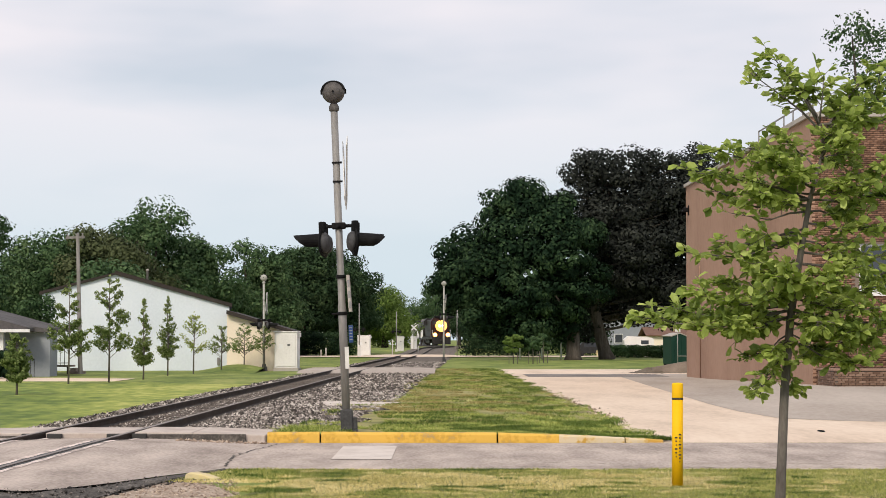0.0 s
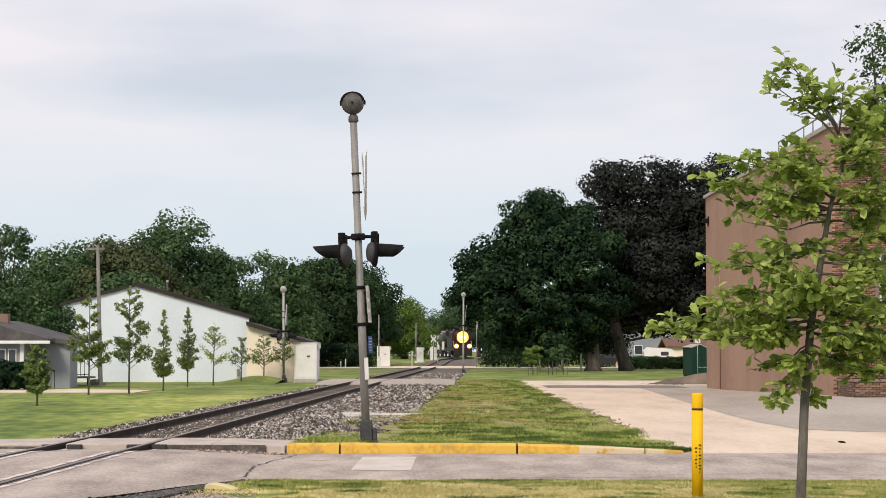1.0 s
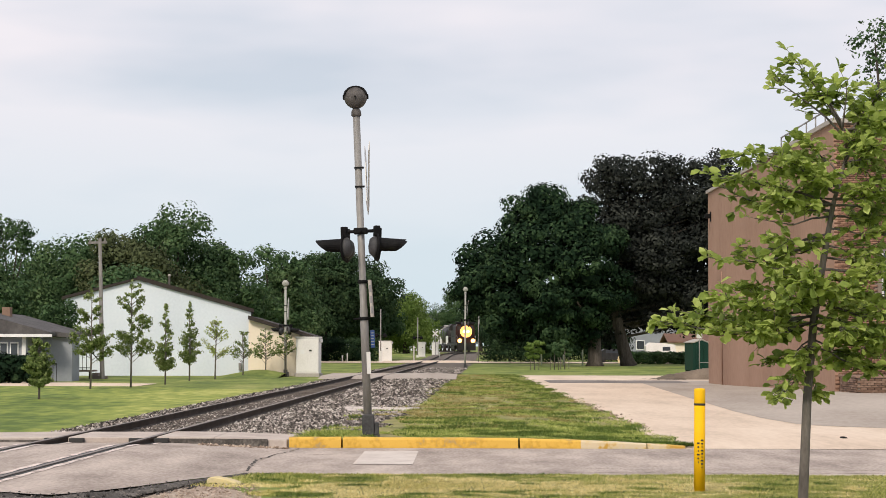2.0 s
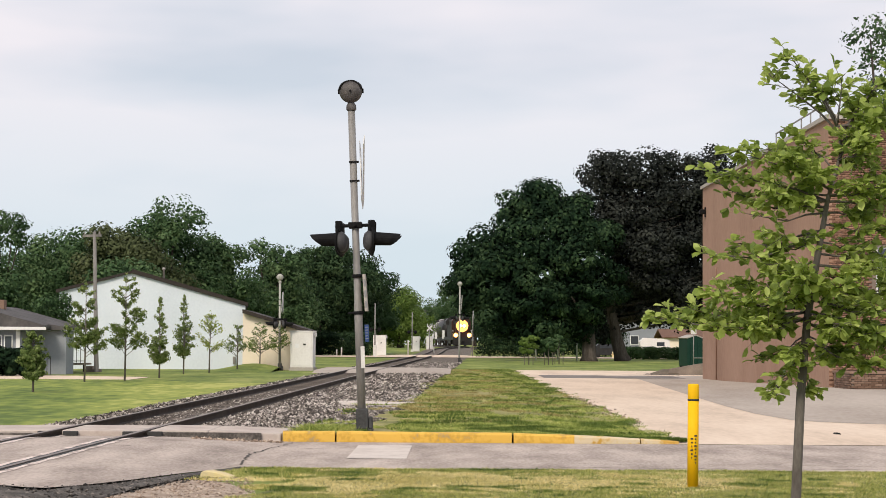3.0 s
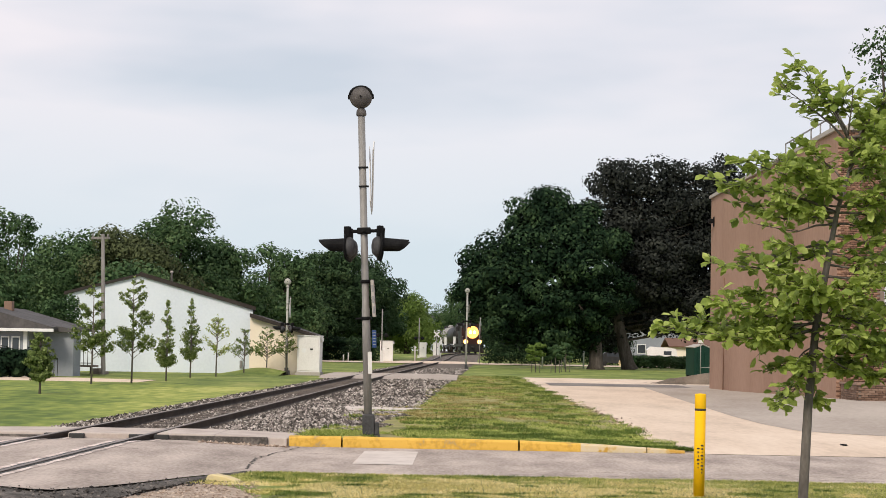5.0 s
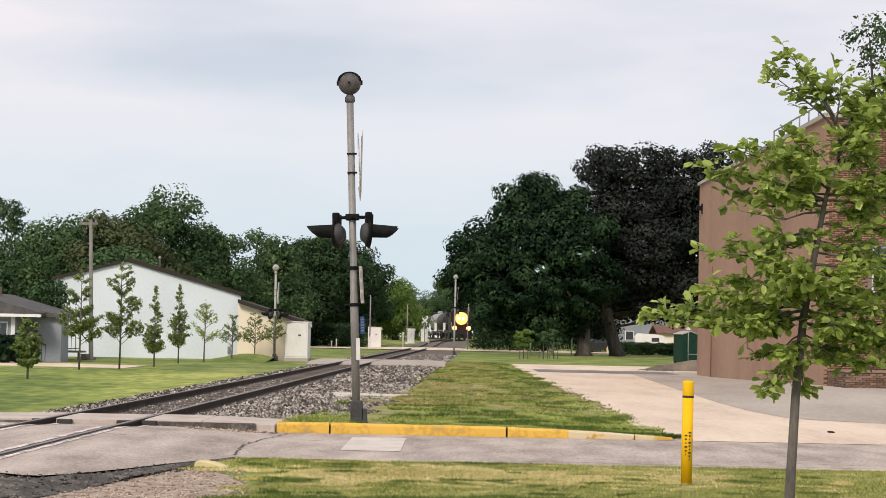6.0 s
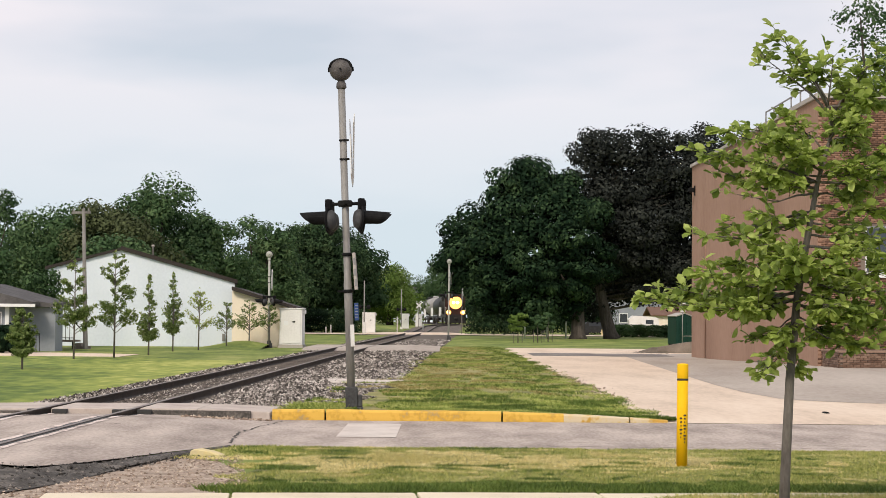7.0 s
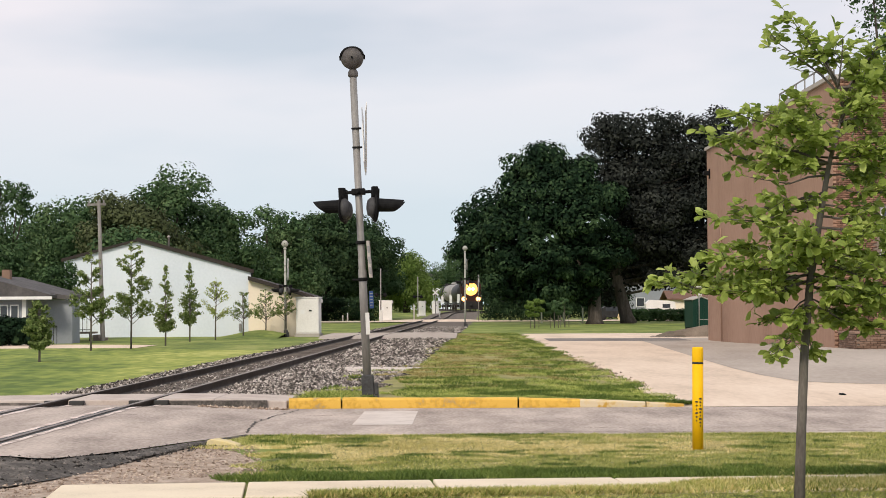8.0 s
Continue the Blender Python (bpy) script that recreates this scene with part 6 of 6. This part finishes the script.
def rubble(name, xs, ys, zs, size, mat, rng, label):
    m = len(xs)
    octa = np.array([(1, 0, 0), (-1, 0, 0), (0, 1, 0), (0, -1, 0), (0, 0, 1), (0, 0, -1)], dtype=float)
    s = size * (0.25 + 1.1 * rng.random(m) ** 2.2)[:, None, None]
    v = octa[None] * (0.6 + 0.7 * rng.random((m, 6, 1))) + rng.normal(size=(m, 6, 3)) * 0.2
    co = v * np.array([1, 1, 0.7]) * s * 0.5 + np.stack([xs, ys, zs], -1)[:, None]
    f = np.array([(0, 2, 4), (2, 1, 4), (1, 3, 4), (3, 0, 4), (2, 0, 5), (1, 2, 5), (3, 1, 5), (0, 3, 5)])
    ob = new(name, indexed(name, co.reshape(-1, 3), (np.arange(m)[:, None, None] * 6 + f[None]).reshape(-1, 3), mat))
    tagged(ob, label, "rubble", kind="stuff")


RUBBLE = material("pale_rubble", [(0.18, 0.13, 0.10), (0.33, 0.25, 0.195), (0.56, 0.46, 0.38)], scale=1, fine=25, rough=0.95, bump=0.2, island=0.7, spread=(0.2, 0.8))
CRUMB = material("asphalt_crumbs", [(0.025, 0.023, 0.022), (0.08, 0.072, 0.067), (0.26, 0.23, 0.21)], scale=1, fine=25, rough=0.95, bump=0.2, island=0.8, spread=(0.2, 0.85))


def loose_stones():
    rng = np.random.default_rng(14)
    n = 15000
    x = rng.uniform(-8.5, -1.9, n)
    y = rng.uniform(16.4, 24.8, n)
    e = near_edge(x)
    drop = e - y
    on_shoulder = (drop > -0.15) & (drop < 1.6) & (x < -2.7)
    on_gravel = (drop >= 1.3) & (drop < 6.5) & (y > 18.9 + 0.09 * x - 2.4 * (1 - smooth01(-4.4, -3.9, x))) & (x < -2.0 - 0.12 * (y - 20)) & (x > -6.0)
    hump = np.clip(road_z(x, e) - 0.02, 0, 1) * np.clip(1 - drop / 1.5, 0, 1)
    rubble("asphalt_rubble", x[on_shoulder], y[on_shoulder], hump[on_shoulder] + 0.012, 0.045, CRUMB, rng, "dark crumbs of broken asphalt along the road edge")
    rubble("rubble", x[on_gravel], y[on_gravel], 0 * x[on_gravel] + 0.010, 0.038, RUBBLE, rng, "pale broken stones scattered in the dust")
    # stones strewn along the kerb end and the crossing deck
    n = 160
    x = rng.uniform(-4.4, -2.9, n)
    rubble("rubble", x, rng.uniform(32.75, 33.15, n), road_z(x, 33 + 0 * x) + 0.01, 0.07, RUBBLE, rng, "pale pebbles lying beside the crossing deck")
    # litter and leaves on the verge and the edge of the drive
    n = 260
    y = rng.uniform(35, 60, n)
    rubble("rubble", drive_edge(y) + rng.normal(size=n) * 0.12, y, land(3.6, y) + 0.05, 0.07, RUBBLE, rng, "pale pebbles along the driveway edge")


loose_stones()


def crack(points, width, label):
    pts = [Vector(p) for p in points]
    rng = np.random.default_rng(len(points) + int(abs(points[0][1]) * 10))
    path = []
    for a, b in zip(pts, pts[1:]):
        k = max(2, int((b - a).length / 0.15))
        for i in range(k):
            p = a.lerp(b, i / k)
            path.append((p.x + rng.normal() * 0.02, p.y + rng.normal() * 0.02))
    verts, faces = [], []
    for i, (x, y) in enumerate(path):
        w = width * (0.4 + rng.random())
        zz = float(road_z(x, y)) + 0.005
        verts += [(x - w, y - w * 0.5, zz), (x + w, y + w * 0.5, zz)]
        if i:
            faces.append((2 * i - 2, 2 * i - 1, 2 * i + 1, 2 * i))
    tagged(new("crack", sheet("crack", verts, faces, BROKEN)), label, "crack", kind="structure")


crack([(-2.75, 33.0, 0), (-2.95, 31.0, 0), (-3.1, 29.4, 0), (-3.0, 27.6, 0), (-2.9, 26.8, 0)], 0.017, "dark crack across the asphalt")
crack([(-2.9, 30.8, 0), (-2.4, 31.2, 0), (-1.7, 31.0, 0)], 0.02, "thin dark crack in the asphalt")
crack([(1.4, 28.0, 0), (2.6, 27.6, 0), (4.2, 27.9, 0), (6.0, 27.5, 0)], 0.02, "thin dark crack in the asphalt")
crack([(-6.5, 28.6, 0), (-5.8, 29.0, 0), (-4.6, 28.8, 0)], 0.015, "thin dark crack in the asphalt")

crack([(0.3, 26.95, 0), (1.8, 27.05, 0), (3.4, 26.9, 0), (6.5, 27.0, 0)], 0.035, "long dark crack along the road edge")

# ---- ties ----
TIE_MESH = bpy.data.meshes.new("tie")
_b = box(-1.3, 1.3, -0.115, 0.115, -0.16, 0.0, 0.012)
_b.to_mesh(TIE_MESH)
_b.free()
TIE_MESH.materials.append(TIE_WOOD)
for i in range(250):
    y = 35.9 + 0.55 * i
    t = new("tie", TIE_MESH)
    t.parent = railway
    t.matrix_basis = pose(float(track_x(y)) + 0.03 * math.sin(i * 1.7), y, float(track_z(y)) - 0.155, 0, 0, 0.6 * math.sin(i * 2.3) - 0.9)
brick_face()

# ---- drain in the apron ----
drain = base("drain_cover", 6.9, 36.2, 0.075, label="small dark iron drain cover in the apron", category="drain cover")
part("frame", box(-0.045, 0.045, -0.14, 0.14, -0.02, 0.012, 0.004), DARK_METAL, drain)
for k in range(5):
    part("bar", box(-0.035, 0.035, -0.12 + 0.055 * k, -0.10 + 0.055 * k, 0.012, 0.02), DARK_METAL, drain)

# ---- the train ----


def bogie(parent, x, axles, spread):
    b = part("bogie", box(-0.6, 0.6, x - 0.3, x + 0.3, 0.5, 0.9, 0.05), LOCO_BLACK, parent, "black bogie frame")
    for s in (-0.95, 0.75):
        part("side_frame", box(s, s + 0.2, x - spread, x + spread, 0.45, 0.85, 0.05), LOCO_BLACK, b)
    for k in range(axles):
        y = x + (k - (axles - 1) / 2) * (2 * spread * 0.8 / max(1, axles - 1))
        for s in (-0.72, 0.72):
            w = part("wheel", turned(lathe([(0.2, -0.06), (0.5, -0.06), (0.52, 0.05), (0.2, 0.07)], 16), pose(s, y, 0.5, 0, 90, 0)), RAIL_STEEL, b)


def locomotive():
    """A six-axle road diesel; local -y is the front, origin at rail level at mid length."""
    ob = base("locomotive", label="black and red diesel locomotive with blazing headlights", category="locomotive")
    part("underframe", box(-1.5, 1.5, -10.6, 10.6, 1.0, 1.45, 0.05), LOCO_BLACK, ob)
    part("fuel_tank", box(-1.3, 1.3, -2.6, 2.8, 0.35, 1.0, 0.15), LOCO_BLACK, ob)
    part("hood", box(-0.95, 0.95, -6.0, 10.0, 1.45, 4.3, 0.12), LOCO_BLACK, ob, "long black engine hood")
    part("radiator", prism([(-1.5, 3.5), (1.5, 3.5), (1.5, 4.1), (1.0, 4.6), (-1.0, 4.6), (-1.5, 4.1)], 6.2, 9.8), LOCO_BLACK, ob)
    part("cab", prism([(-1.52, 1.45), (1.52, 1.45), (1.52, 3.9), (1.1, 4.55), (-1.1, 4.55), (-1.52, 3.9)], -8.2, -5.9), LOCO_RED, ob, "red cab")
    part("nose", prism([(-10.1, 1.45), (-8.2, 1.45), (-8.2, 3.35), (-9.7, 3.25), (-10.1, 2.9)], -0.95, 0.95, axis="x"), LOCO_RED, ob, "red sloping nose")
    for x in (-0.75, 0.75):
        part("windshield", box(x - 0.5, x + 0.5, -8.24, -8.2, 3.45, 4.05, 0.01), GLASS_DARK, ob)
    part("pilot", prism([(-1.5, 0.2), (1.5, 0.2), (1.5, 1.45), (-1.5, 1.45)], -10.75, -10.55), LOCO_BLACK, ob)
    part("coupler", box(-0.18, 0.18, -11.2, -10.7, 0.75, 1.05, 0.05), LOCO_BLACK, ob)
    for s in (-1, 1):
        part("handrail", tube([(s * 1.45, -10.4, 1.5), (s * 1.45, -10.4, 2.5), (s * 1.45, -8.4, 2.5)], [0.025] * 3, 6), TRIM_WHITE, ob)
        part("side_rail", tube([(s * 1.47, -5.8, 2.45), (s * 1.47, 10.0, 2.45)], [0.025] * 2, 6), LOCO_BLACK, ob)
    box_lamp = part("headlight_housing", box(-0.65, 0.65, -10.2, -9.7, 2.88, 3.54, 0.06), LOCO_BLACK, ob)
    for x in (-0.3, 0.3):
        part("headlight", turned(lathe([(0.05, -0.05), (0.23, -0.02), (0.21, 0.03), (0.05, 0.05)], 20), pose(x, -10.22, 3.21, 90, 0, 0)), HEADLIGHT, box_lamp, "glowing headlight")
    # glowing disc wider than the housing: headlight glare as geometry, no real part
    part("glare_disc", turned(lathe([(0.95, -0.01), (0.95, 0.01)], 20), pose(0, -10.19, 3.2, 90, 0, 0)), GLARE, box_lamp, "glowing orange disc standing in for lamp glare")
    for x in (-1.05, 1.05):
        part("ditch_light", turned(lathe([(0.05, -0.05), (0.22, -0.02), (0.20, 0.03), (0.05, 0.05)], 20), pose(x, -10.8, 1.75, 90, 0, 0)), HEADLIGHT, ob, "glowing ditch light")
        # smaller added disc for the glare of each ditch light
        part("glare_disc", turned(lathe([(0.36, -0.01), (0.36, 0.01)], 20), pose(x, -10.77, 1.75, 90, 0, 0)), GLARE, ob, "glowing orange disc standing in for lamp glare")
    part("exhaust", box(-0.4, 0.4, 0.5, 1.6, 4.28, 4.55, 0.03), LOCO_BLACK, ob)
    part("horn", tube([(0, -7, 4.55), (0, -7, 4.8), (0, -7.4, 4.85)], [0.04, 0.04, 0.09], 8), LOCO_BLACK, ob)
    bogie(ob, -6.9, 3, 2.2)
    bogie(ob, 6.9, 3, 2.2)
    return ob


def tank_car(label, mat):
    ob = base("tank_car", label=label, category="railway car", group="freight cars")
    part("tank", turned(lathe([(0.3, -7.3), (1.0, -7.2), (1.4, -6.8), (1.5, -6.2), (1.5, 6.2), (1.4, 6.8), (1.0, 7.2), (0.3, 7.3)], 24), pose(0, 0, 2.85, 90, 0, 0)), mat, ob)
    part("sill", box(-0.5, 0.5, -8, 8, 0.95, 1.3, 0.03), LOCO_BLACK, ob)
    part("dome", lathe([(0.5, 4.2), (0.5, 4.6), (0.3, 4.7)], 16), mat, ob)
    part("walkway", box(-1.2, 1.2, -0.9, 0.9, 4.33, 4.38), LOCO_BLACK, ob)
    part("end_ladder", box(-1.5, -1.1, -7.8, -7.7, 1.2, 2.6), TRIM_WHITE, ob)
    bogie(ob, -5.8, 2, 1.2)
    bogie(ob, 5.8, 2, 1.2)
    return ob


def on_track(y):
    """The pose of a rail vehicle centred at y on the line."""
    a, b = y - 6.5, y + 6.5
    xa, xb, za, zb = (float(f(v)) for f in (track_x, track_z) for v in (a, b))
    return pose((xa + xb) / 2, y, (za + zb) / 2, math.degrees(math.atan((zb - za) / 13)), 0, -math.degrees(math.atan((xb - xa) / 13)))


loco = locomotive()
cars = [tank_car("black tank car behind the locomotive", LOCO_BLACK), tank_car("dusty grey-white tank car in the train", TANK_WHITE), tank_car("black tank car in the train", LOCO_BLACK)]


def train_motion():
    start, speed = 332.5, 4.0
    for i, ob in enumerate([loco] + cars):
        back = 0 if i == 0 else 20.5 + (i - 1) * 17.4
        rows = []
        for k in range(9):
            y = start + back - speed * k
            rows.append((float(k), on_track(y)))
        walk(ob, rows)


def motions():
    train_motion()


motions()
